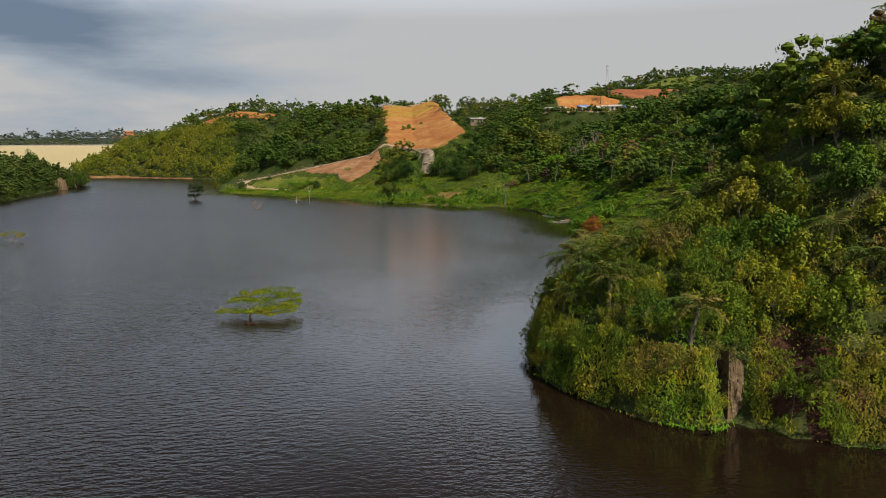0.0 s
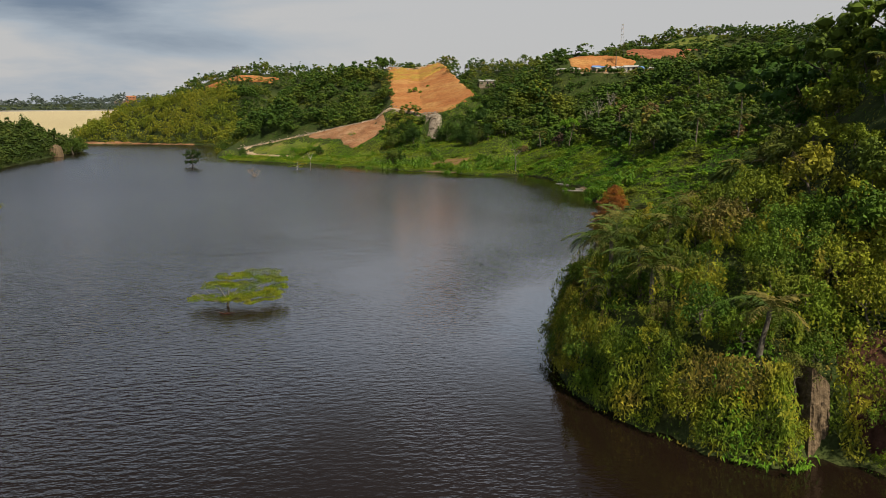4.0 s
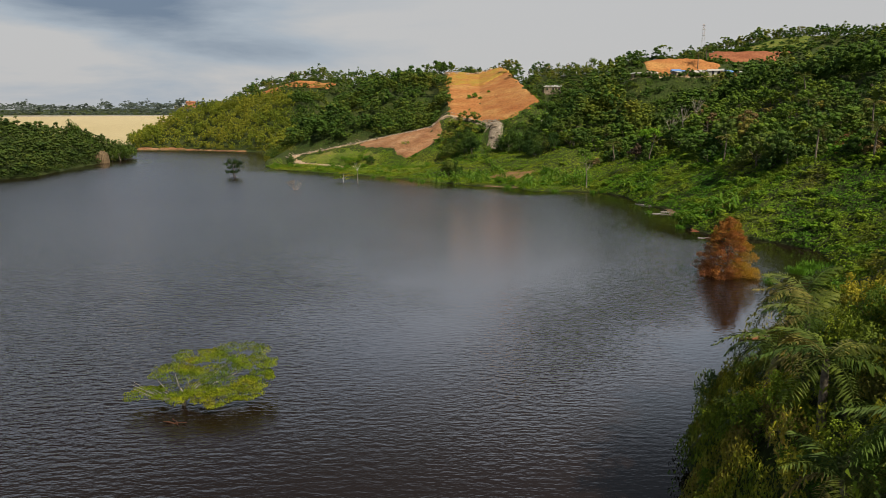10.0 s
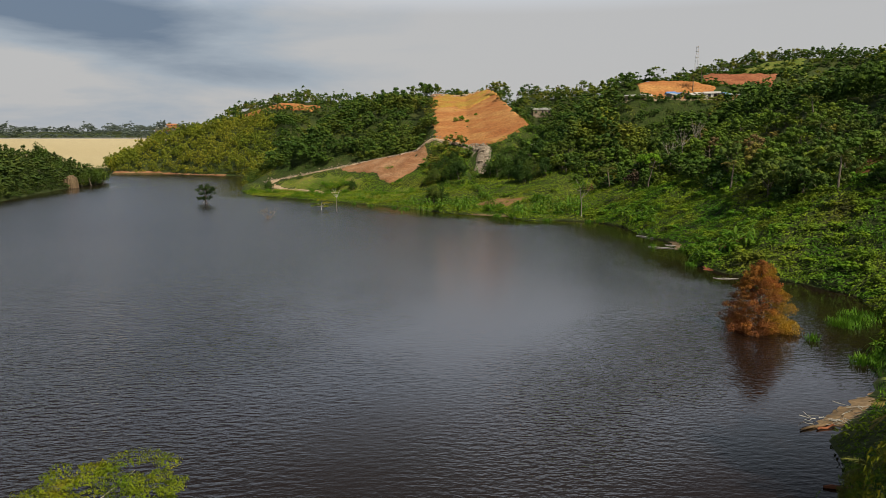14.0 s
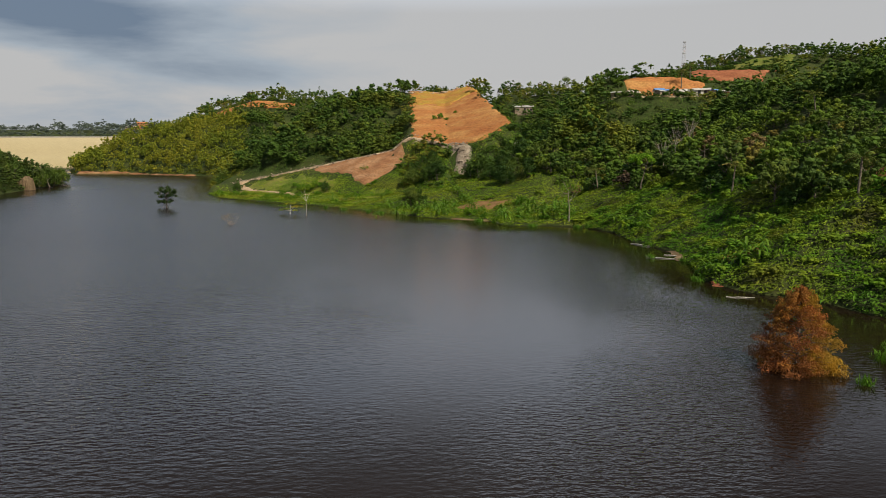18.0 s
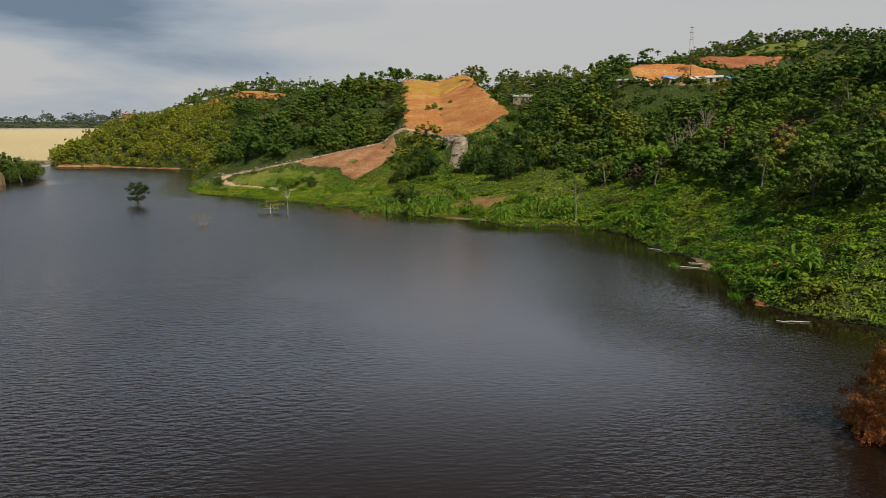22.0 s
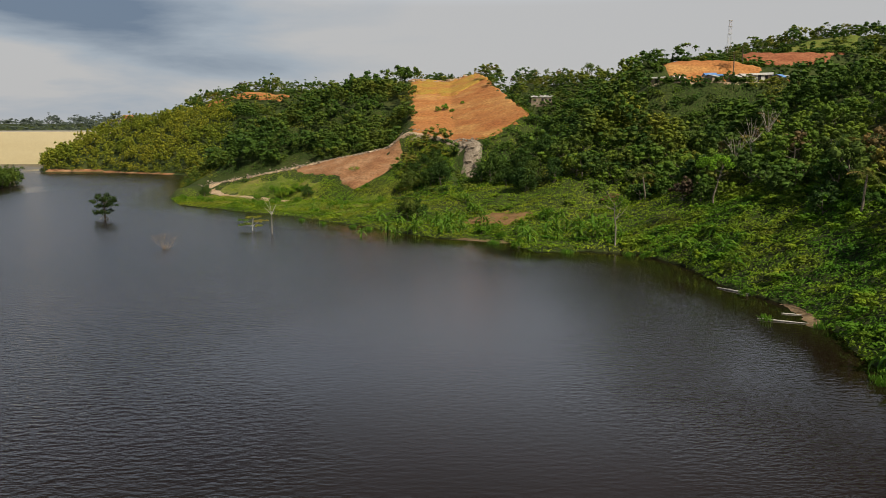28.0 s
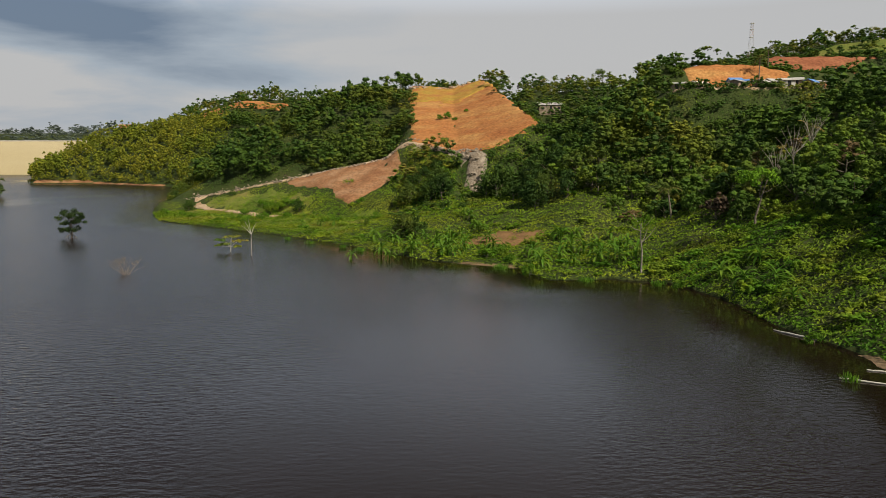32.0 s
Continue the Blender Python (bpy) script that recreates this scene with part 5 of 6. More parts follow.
for x, y, k, h in ((15.5, 54, 1.0, 0), (17.5, 51.5, 0.9, 1), (17, 59.5, 1.15, 1), (15.5, 62.5, 0.9, 0), (20, 57, 1.0, 1), (19, 66, 1.0, 1), (21, 70.5, 1.1, 1), (23.5, 73.5, 1.0, 0),
                   (25, 76, 0.8, 0), (28.5, 77.5, 0.8, 0), (23.6, 80.4, 0.62, 0), (34, 78, 1.1, 1), (38.5, 72, 1.0, 1), (30.5, 66, 1.0, 1),
                   (27.5, 48, 0.9, 0), (33, 46.5, 1.0, 1), (39, 56, 1.1, 1), (28.5, 38.5, 0.8, 0), (31.5, 38.2, 0.9, 0),
                   (45, 64, 1.0, 1), (22.5, 61.5, 0.9, 1), (41, 80, 1.1, 1)):
    palm(x, y, k, h)
palm_rng = np.random.default_rng(19)
for k in range(30):
    x, y = palm_rng.uniform(15, 52), palm_rng.uniform(41, 80)
    if land([x], [y])[1][0] > 2.5 and abs(x - 24.5) > 2.5:
        palm(x, y, palm_rng.uniform(0.8, 1.15), 1)
for x, y in ((66, 168), (71, 158), (78, 172), (88, 182), (62, 205), (80, 205), (70, 222), (58, 246), (92, 232), (74, 262), (48, 262), (96, 300), (84, 286), (60, 290), (95, 338), (101, 346), (118, 372)):
    palm(x, y, 1.15, 2, 12, "tall palm rising out of the wooded bank")


def banana_leaf(length, width, sag):
    t = np.linspace(0, 1, 8)
    w = width * np.sin(np.pi * np.clip(0.08 + 0.92 * t, 0, 1)) ** 0.55 / 2
    w[-1] = 0.02
    mx, mz = length * t * (1 - 0.15 * t), length * (0.75 * t - sag * t ** 2)
    v = np.stack([np.stack([mx, k * w, mz + abs(k) * w * 0.45], -1) for k in (-1, 0, 1)], 1).reshape(-1, 3)
    i, j = np.meshgrid(np.arange(7), np.arange(2), indexing="ij")
    return v, np.stack([i * 3 + j, i * 3 + j + 1, (i + 1) * 3 + j + 1, (i + 1) * 3 + j], -1).reshape(-1, 4)


banana_leaves = [mesh_from("leaf", *banana_leaf(2.1, 0.36, 0.55 + 0.3 * k), m_banana, True) for k in range(3)]
banana_stem = mesh_from("stem", *tube([(0, 0, -0.5), (0, 0, 0.7), (0.05, 0, 1.6)], [0.17, 0.14, 0.09], 7), m_banana, True)


def banana(x, y, size=1.0, label="banana plant with broad arching bright green leaves"):
    r = random.Random(int(x * 13 + y * 7))
    root = tagged(new("banana_plant"), label, "banana plant", "banana plants on the shore")
    root.matrix_basis = pose(x, y, max(float(land([x], [y])[0][0]), -0.2), 0, 0, r.uniform(0, 360)) @ Matrix.Scale(size, 4)
    piece("stem", banana_stem, root)
    for k in range(11):
        piece("leaf", banana_leaves[k % 3], root, pose(0.04, 0, 1.5 - 0.05 * k, 0, 0, k * 137.5 + r.uniform(-15, 15)) @ pose(0, 0, 0, 0, -25 + 60 * k / 11 + r.uniform(-8, 8), 0))


for x, y, k in ((46.2, 161.5, 1.1), (47.8, 163.5, 1.2), (49, 161.8, 1.0), (45.2, 164.2, 0.9), (50.5, 164.5, 1.0), (42.5, 164.3, 0.9), (41.9, 165.2, 0.8), (45.5, 206, 1.2), (47, 214, 1.3), (45, 219, 1.2),
                (49, 224, 1.1), (43.5, 224, 1.2), (42, 112.5, 0.6), (39.8, 105.5, 0.6), (41.5, 107.5, 0.65), (43.2, 110, 0.6), (37.2, 101.5, 0.5)):
    banana(x, y, k)
rng = np.random.default_rng(21)
for k in range(34):
    banana(rng.uniform(-13, 14), rng.uniform(253, 290), rng.uniform(0.8, 1.3))
for k in range(24):
    banana(rng.uniform(20, 37), rng.uniform(240, 268), rng.uniform(0.9, 1.4))
for k in range(8):
    banana(rng.uniform(-42, -14), rng.uniform(296, 318), rng.uniform(0.6, 0.9))


# ---- single trees ----
def limb(name, pts, radii, mat, parent, label=""):
    return piece(name, mesh_from(name, *tube(pts, radii, 6), mat, True), parent, None, label)


def clump(name, seed, at, rx, rz, n, per, leaf, mat, parent, flat=0.5, hang=0.0, label=""):
    v, f = crown(seed, rx, rz, n, per, leaf, flat, hang)
    return piece(name, mesh_from(name, v + np.array((*at, 0, 0, 0)), f, mat), parent, None, label)


# flooded tree with flat spreading crown
tree = tagged(new("flooded_tree"), "flat spreading bright green tree standing in the lake", "tree")
tree.matrix_basis = pose(-17.5, 77.0, 0) @ Matrix.Diagonal((0.92, 0.85, 0.85, 1))
limb("trunk", [(0, 0, -1.5), (0.1, 0, 0.2), (0.3, 0.3, 0.9)], [0.2, 0.17, 0.13], m_bark, tree)
rng = np.random.default_rng(5)
for k, (dx, dy, dz, r, n, per) in enumerate(((0.6, 0.6, 0.9, 1.5, 8, 44), (-1.6, 0.6, 0.9, 1.3, 7, 40), (4.6, 1.2, 1.1, 1.3, 7, 45), (2.6, 5.4, 2.5, 2.3, 13, 62), (4.3, 4.2, 2.1, 1.7, 9, 55), (-0.4, 4.6, 2.5, 1.6, 9, 55), (-1.2, 2.0, 2.0, 1.9, 11, 55), (3.2, 0.6, 1.5, 1.9, 12, 60),
                                             (1.4, -0.8, 1.2, 1.8, 10, 50), (-2.8, -0.3, 1.0, 1.3, 6, 34), (1.2, 2.6, 1.9, 1.6, 9, 50), (5.2, 2.6, 1.6, 1.1, 6, 45),
                                             (2.6, -1.1, 0.8, 1.2, 6, 40), (4.6, 0.2, 0.8, 1.1, 6, 40))):
    limb("branch", [(0.2, 0.2, 0.7), (dx * 0.45, dy * 0.45, dz * 0.45 + 0.3), (dx * 0.8, dy * 0.8, dz * 0.8), (dx * 1.05, dy * 1.05, dz)], [0.09, 0.065, 0.04, 0.015], m_grey_bark, tree)
    clump("foliage", 300 + k, (dx, dy, dz), r * 1.1, 0.42, n + 6, int(per * 2.0), 0.15, m_island, tree, 0.75)
for k in range(16):
    a, q = rng.uniform(2.4, 4.2), rng.uniform(1.8, 4.0)
    limb("bare_branch", [(0.1, 0.1, 0.5), (math.cos(a) * q * 0.5, math.sin(a) * q * 0.4, 0.7 + 0.2 * rng.random()), (math.cos(a) * q, math.sin(a) * q * 0.7 + 0.5, rng.uniform(0.6, 1.7))],
         [0.05, 0.035, 0.012], m_grey_bark, tree)

# rust-coloured conical tree at the water's edge
tree = tagged(new("rusty_tree"), "cone-shaped tree with rust-red and yellow foliage standing in shallow water", "tree")
tree.matrix_basis = pose(34.6, 121.2, 0)
limb("trunk", [(0, 0, -1.2), (0.05, 0, 2), (0, 0.1, 5), (0.1, 0, 7.2)], [0.2, 0.16, 0.09, 0.03], m_bark, tree)
rng = np.random.default_rng(8)
for k in range(46):
    h = (k + 0.5) / 46
    z, a = 0.15 + 6.5 * h ** 1.1, k * 2.4
    q = 3.5 * (1 - h ** 2.1) ** 0.72 * rng.uniform(0.65, 1.05)
    end = np.array([math.cos(a) * q, math.sin(a) * q, z + 0.15])
    limb("branch", [(0, 0, z - 0.3), end * (0.5, 0.5, 1) - (0, 0, 0.1), end], [0.06, 0.04, 0.015], m_bark, tree)
    clump("foliage", 400 + k, end * (0.85, 0.85, 1), 0.8 + 0.6 * (1 - h), 0.85, 11, 62, 0.145, m_gold if end[0] > 0.9 + 0.6 * math.sin(3 * z) else m_rust, tree, 0.2, 0.3)

for k in range(15):
    a, q = k * 0.419 + 0.2, 2.5 + 0.7 * math.sin(5.0 * k)
    clump("foliage", 460 + k, (math.cos(a) * q, math.sin(a) * q, 0.35), 1.15, 0.7, 9, 52, 0.17, m_gold if math.cos(a) > 0.2 else m_rust, tree, 0.2, 0.35)

# other trees in or by the lake
tree = tagged(new("drowned_tree"), "dark ragged tree standing in open water", "tree")
tree.matrix_basis = pose(-79.5, 285.5, 0)
limb("trunk", [(0, 0, -1.5), (0.2, 0, 1.5), (0, 0.2, 3.4), (0.4, 0, 5)], [0.28, 0.22, 0.16, 0.08], m_bark, tree)
for k, (dx, dz, r) in enumerate(((-0.4, 5.7, 1.9), (1.4, 5.2, 1.5), (-1.6, 4.6, 1.4), (1.9, 3.6, 1.3), (-0.6, 3.3, 1.5), (0.6, 1.9, 1.4), (-1.5, 1.6, 1.2), (2.6, 4.6, 0.8))):
    limb("branch", [(0.1, 0, dz * 0.6), (dx * 0.5, 0.1, dz * 0.85), (dx, 0.2, dz)], [0.1, 0.07, 0.03], m_bark, tree)
    clump("foliage", 500 + k, (dx, 0.3 * (-1) ** k, dz), r * 1.15, 0.9, 9, 44, 0.36, m_dark_leaf, tree, 0.3, 0.4)
for k in range(5):
    limb("root", [(0, 0, 0.9), (0.8 * math.cos(k * 1.3), 0.8 * math.sin(k * 1.3), 0.5), (1.5 * math.cos(k * 1.3), 1.5 * math.sin(k * 1.3), -0.4)], [0.09, 0.07, 0.05], m_bark, tree)

tree = tagged(new("dead_trunk"), "bare white dead trunk with a forked top standing in the shallows", "tree")
tree.matrix_basis = pose(-32, 258.6, 0)
limb("trunk", [(0, 0, -1), (0.05, 0, 2.2), (0.1, 0, 4.2)], [0.14, 0.11, 0.07], m_grey_bark, tree)
for dx, dy, dz in ((-1.3, 0.2, 2.6), (1.0, 0.2, 2.2), (-0.4, -0.2, 2.9), (0.5, 0.3, 1.5), (-1.8, 0, 1.7)):
    limb("bare_branch", [(0.1, 0, 4.0), (0.1 + dx * 0.5, dy, 4 + dz * 0.6), (0.1 + dx, dy, 4 + dz)], [0.07, 0.045, 0.015], m_pale_bark, tree)

tree = tagged(new("shallows_tree"), "low flat-topped green tree growing out of the shallows", "tree")
tree.matrix_basis = pose(-37.4, 263.6, 0)
limb("trunk", [(0, 0, -1), (0.1, 0, 1.2), (0.2, 0, 2.4)], [0.12, 0.1, 0.06], m_pale_bark, tree)
for k, (dx, dz, r) in enumerate(((-1.7, 2.3, 1.3), (0.4, 2.9, 1.5), (1.9, 2.1, 1.2), (-0.8, 1.5, 1.2), (1.0, 1.1, 1.0), (-2.2, 1.2, 0.8))):
    limb("branch", [(0.1, 0, 1.0), (dx * 0.6, 0.1, dz * 0.85), (dx, 0.1, dz)], [0.06, 0.04, 0.015], m_pale_bark, tree)
    clump("foliage", 520 + k, (dx, 0.2, dz), r, 0.35, 7, 22, 0.34, m_leaf, tree, 0.7)


def twig_bush(x, y, r, h, mat, wood_mat, label, leafy, leaf, seed):
    bush_ = tagged(new("twig_bush"), label, "bush")
    bush_.matrix_basis = pose(x, y, 0)
    rng = np.random.default_rng(seed)
    for k in range(26):
        a, q, z = rng.uniform(0, 6.28), r * rng.uniform(0.15, 1.0), h * rng.uniform(0.35, 1.0)
        root = (rng.normal(0, 0.3), rng.normal(0, 0.3), -0.4)
        limb("twig", [root, (math.cos(a) * q * 0.6, math.sin(a) * q * 0.6, z * 0.55 + rng.normal(0, 0.12)), (math.cos(a) * q, math.sin(a) * q, z)], [0.02, 0.013, 0.005], wood_mat, bush_)
    clump("foliage", seed, (0, 0, h * 0.55), r * 0.85, h * 0.42, 12, leafy, leaf, mat, bush_, 0.3)


twig_bush(-46.8, 237.6, 3.2, 3.0, m_dry, m_dry_twig, "faint dry brown bush standing in the lake", 30, 0.13, 31)
twig_bush(-83.3, 155, 2.7, 2.4, m_gold_green, m_grey_bark, "low half-drowned bush with yellowish leaves", 60, 0.22, 32)

lime = Kind("lime_green_tree", "bright lime-green tree standing out of the darker woods", m_lime, [lifted(crown(600, 2.6, 1.9, 16, 60, 0.42, flat=0.2), 5.6)], [trunk_mesh(90, 5.6, 0.15, 5, 1.6)])
lime.plant(51.4, 232, 9.6, 1.0)
airy = Kind("airy_tree", "slender tree with a thin airy crown near the water", m_lush, [lifted(crown(610 + k, 2.7, 1.8, 14, 24, 0.34, flat=0.3), 5.4) for k in range(2)], [trunk_mesh(92 + k, 5.6, 0.13, 6, 2.0, 0.05) for k in range(2)], m_grey_bark)
airy.plant(35.1, 234.4, 1.6, 1.05)
airy.plant(-23, 335, 6.4, 0.8)
dark = Kind("shore_tree", "dense dark green tree with foliage down to the ground", m_deep, [lifted(crown(620 + k, 2.3, 2.6, 20, 46, 0.46, hang=0.7), 2.9) for k in range(3)], [trunk_mesh(95 + k, 3.0, 0.16, 4, 1.2) for k in range(3)])
for x, y, k in ((-3.8, 277, 1.15), (-2, 278, 1.0), (-5.6, 278.4, 0.9), (-37, 330, 0.75), (-73.5, 346, 0.75), (-75, 349, 0.6), (-62, 352, 0.5), (-94, 392, 0.8), (-98, 400, 0.9), (-96, 410, 1.0), (-103, 425, 0.9)):
    dark.plant(x, y, float(land([x], [y])[0][0]) - 0.3, k)
clump_rng = np.random.default_rng(41)
for x, y, k in ((-170, 384, 1.2), (-169, 391, 1.7), (-171, 398, 1.9), (-172, 405, 1.6), (-174, 413, 1.3), (-176, 376, 1.6), (-183, 372, 2.0), (-178, 360, 1.5)):
    dark.plant(x, y, max(float(land([x], [y])[0][0]), 0) - 0.4, k, "dark spreading tree at the tip of the wooded point")
for k in range(17):
    x, y = clump_rng.uniform(-9, 4), clump_rng.uniform(306, 330)
    if not bare(np.array([x]), np.array([y]))[0]:
        dark.plant(x, y, float(land([x], [y])[0][0]) - 0.4, clump_rng.uniform(0.9, 1.4) * (0.5 if y > 321 else 0.72 if y > 315 else 1.0), "bushy dark green tree in the clump below the cut")
for k in range(16):
    x, y = clump_rng.uniform(14, 34), clump_rng.uniform(286, 312)
    dark.plant(x, y, float(land([x], [y])[0][0]) - 0.4, clump_rng.uniform(0.9, 1.5), "creeper-draped tree at the foot of the spur")
for k in range(26):
    x, y = clump_rng.uniform(-58, -12), clump_rng.uniform(300, 345)
    if not bare(np.array([x]), np.array([y]))[0] and land([x], [y])[1][0] > 1:
        bush.plant(x, y, float(land([x], [y])[0][0]) - 0.2, clump_rng.uniform(0.5, 1.0))
for x, y, k in ((-47, 338, 1.4), (-44, 336, 1.3), (-41, 335, 1.5), (-50, 341, 1.1), (16, 247, 0.8), (18, 236, 0.9), (12, 252, 1.3), (15, 254, 1.4), (38, 225, 0.7), (43, 196, 0.6), (-70, 330, 0.9), (-66, 326, 0.8), (-78, 338, 0.8)):
    bush.plant(x, y, max(float(land([x], [y])[0][0]), 0) - 0.15, k)
for x, y, k in ((3, 372, 0.8), (5.5, 374, 1.0), (8, 371, 0.7), (12, 378, 0.5)):
    bush.plant(x, y, float(land([x], [y])[0][0]) + 0.1, k, "small dry bush growing on the cut slope")
yellow = Kind("yellow_shrub", "shrub with large yellow leaves on the headland cliff", m_yellow, [lifted(crown(640 + k, 0.8, 0.7, 6, 14, 0.4), 1.2) for k in range(2)], [trunk_mesh(99, 1.2, 0.05, 3, 0.5)])
for x, y, z in ((28.3, 43.6, 6.6), (29.0, 43.3, 5.4), (30.2, 43.2, 6.0), (29.3, 44.0, 8.0)):
    yellow.plant(x, y, z, 0.8)


def bare_tree(x, y, height, label):
    z = float(land([x], [y])[0][0])
    t = tagged(new("bare_tree"), label, "tree", "bare trees on the bank")
    t.matrix_basis = pose(x, y, z)
    r = np.random.default_rng(int(x * 3 + y))
    limb("trunk", [(0, 0, -0.6), (0.2, 0, height * 0.3), (0, 0.2, height * 0.55)], [0.17, 0.13, 0.1], m_grey_bark, t)
    for k in range(9):
        a, q = k * 2.4, height * r.uniform(0.15, 0.32)
        e = np.array([math.cos(a) * q, math.sin(a) * q, height * r.uniform(0.75, 1.0)])
        b = limb("branch", [(0, 0.1, height * r.uniform(0.35, 0.55)), e * (0.5, 0.5, 0.8), e], [0.07, 0.045, 0.012], m_grey_bark, t)
        for _ in range(2):
            s0 = e * (0.5, 0.5, 0.8) + (0, 0, 0)
            limb("twig", [s0, s0 + r.normal(0, 0.06, 3) * height + (0, 0, 0.1 * height)], [0.03, 0.01], m_grey_bark, b)


for x, y, h in ((65, 250, 11), (61, 247, 9), (70, 254, 10)):
    bare_tree(x, y, h, "bare grey tree without leaves among the woods")


# ---- driftwood, mudbanks and water plants ----
def log(x0, y0, x1, y1, r, mat=m_pale_bark, z=0.08, label="bleached log lying at the waterline"):
    a, c = np.array((x0, y0, z)), np.array((x1, y1, z))
    p = a[None] + (c - a)[None] * np.linspace(0, 1, 6)[:, None]
    p[1:-1] += np.random.default_rng(int(abs(x0) * 10)).normal(0, 0.07, (4, 3)) * (1, 1, 0.5)
    mid = (a + c) / 2
    v, f = tube(p - mid, [r * 0.6, r, r * 0.95, r * 0.9, r * 0.75, r * 0.4], 7)
    ob = tagged(new("log", mesh_from("log", v, f, mat, True)), label, "log", "driftwood on the shore")
    ob.matrix_basis = Matrix.Translation(mid)


for k in ((39.3, 184.1, 44.0, 181.8, 0.09), (43.2, 186.6, 45.2, 185.8, 0.09), (40.2, 151.2, 43.6, 150.4, 0.07), 
          (15.8, 246.5, 19.6, 244.6, 0.3), (31.5, 278, 27.2, 279.2, 0.3), (43.8, 197, 41.2, 201.4, 0.12)):
    log(*k)
for k in ((23.4, 84.6, 25.4, 84.2, 0.13), (25.2, 84.3, 27.8, 82.9, 0.07), (30.4, 93.6, 33.8, 92.6, 0.13), (31.8, 94.5, 35.2, 95.1, 0.11), (27.2, 93.2, 28.8, 93.9, 0.1), (33, 93.6, 36.4, 93.2, 0.1)):
    log(*k, mat=m_red_soil, label="reddish rotting log in the shallows")


for k in ((26.0, 93.1, 30.4, 95.2, 0.1), (28.4, 94.6, 34.2, 96.3, 0.09), (31.2, 95.4, 36.8, 99.6, 0.11)):
    log(*k, mat=m_mud, label="muddy brown log lying on the spit")


log(-17.6, 74.0, -16.0, 73.8, 0.06, mat=m_shade_soil, label="reddish dead branch floating beside the flooded tree")
log(-17.2, 74.5, -16.4, 73.4, 0.045, mat=m_shade_soil, label="reddish dead branch floating beside the flooded tree")


def brushwood(seed, cx, cy, spread, count, mat, label):
    """A tangle of broken sticks washed up in one heap."""
    r = np.random.default_rng(seed)
    heap = tagged(new("brushwood"), label, "brushwood")
    heap.matrix_basis = pose(cx, cy, 0.15)
    for _ in range(count):
        a, long_ = r.uniform(0, 6.28), r.uniform(0.5, 1.5)
        o = np.array([r.normal(0, spread), r.normal(0, spread * 0.5), r.uniform(0.0, 0.25)])
        d = np.array([math.cos(a), math.sin(a) * 0.7, r.uniform(-0.1, 0.35)]) * long_
        limb("stick", [o - d / 2, o + r.normal(0, 0.05, 3), o + d / 2], [0.035, 0.03, 0.012], mat, heap)


for k, (cx, cy, spread, mat) in enumerate(((28.2, 94.4, 0.9, m_pale_bark), (31, 95.5, 1.1, m_bark), (33.4, 96.8, 1.2, m_pale_bark), (35.8, 99.2, 1.2, m_grey_bark), (31.6, 93.4, 0.8, m_dry_twig), (25.8, 84.2, 0.7, m_dry_twig))):
    brushwood(70 + k, cx, cy, spread, 16, mat, "tangle of washed-up sticks on the mud spit")


def mudbank(name, poly, label, mat):
    """A low bank just above the water, thick at its middle."""
    p = np.array(poly, float)
    xs, ys = np.arange(p[:, 0].min() - 1, p[:, 0].max() + 1, 0.3), np.arange(p[:, 1].min() - 1, p[:, 1].max() + 1, 0.3)
    PX, PY = np.meshgrid(xs, ys)
    d, inside = poly_distance(PX, PY, p)
    sd = np.where(inside, d, -d)
    h = 0.42 * smooth(-0.8, 1.4, sd + 0.25 * wobble(PX, PY, 0.7)) - 0.18 + 0.05 * wobble(PX, PY, 0.35)
    ny, nx = PX.shape
    i, j = np.meshgrid(np.arange(ny - 1), np.arange(nx - 1), indexing="ij")
    q = np.stack([i * nx + j, i * nx + j + 1, (i + 1) * nx + j + 1, (i + 1) * nx + j], -1).reshape(-1, 4)
    return tagged(new(name, mesh_from(name, np.stack([PX, PY, h], -1).reshape(-1, 3), q, mat, True)), label, "mudbank", kind="structure")


mudbank("mudbank_1", [(42.6, 179.5), (45.5, 180.4), (47.5, 184), (48, 191), (45.2, 191.8), (44.8, 187.2), (44.2, 183.4)], "pale muddy sandbar at the water's edge", m_mud)
mudbank("mudbank_2", [(26.2, 93.2), (30, 94.2), (36, 97), (40, 102), (38.4, 104), (33, 99.5), (28.6, 95.8)], "debris-strewn mud spit reaching into the lake", m_mud)
mudbank("mudbank_3", [(5, 249.6), (12, 246), (17, 243), (17.6, 246), (10, 250.5)], "brown mudbank below the banana plants", m_mud)
mudbank("mudbank_4", [(41.2, 158.5), (42.6, 157.6), (43.6, 162.5), (42.2, 163.5)], "red muddy bank at the waterline", m_red_soil)


def tufts(name, seed, spots, label):
    rng = np.random.default_rng(seed)
    blocks = []
    for x, y, r, n in spots:
        a, q = rng.uniform(0, 6.28, n), r * np.sqrt(rng.random(n))
        base = np.stack([x + np.cos(a) * q, y + np.sin(a) * q, np.full(n, -0.05)], -1)
        lean = rng.normal(0, 0.35, (n, 2))
        h = rng.uniform(0.35, 0.95, n)
        tip = base + np.stack([lean[:, 0] * h, lean[:, 1] * h, h], -1)
        w = np.stack([-np.sin(a), np.cos(a), 0 * a], -1) * 0.06
        mid = (base + tip) / 2
        blocks.append((np.stack([base, mid + w, tip, mid - w], 1).reshape(-1, 3), np.arange(4 * n).reshape(n, 4)))
    v, f = joined(blocks)
    tagged(new(name, mesh_from(name, v, f, m_banana)), label, "water plants", kind="stuff")


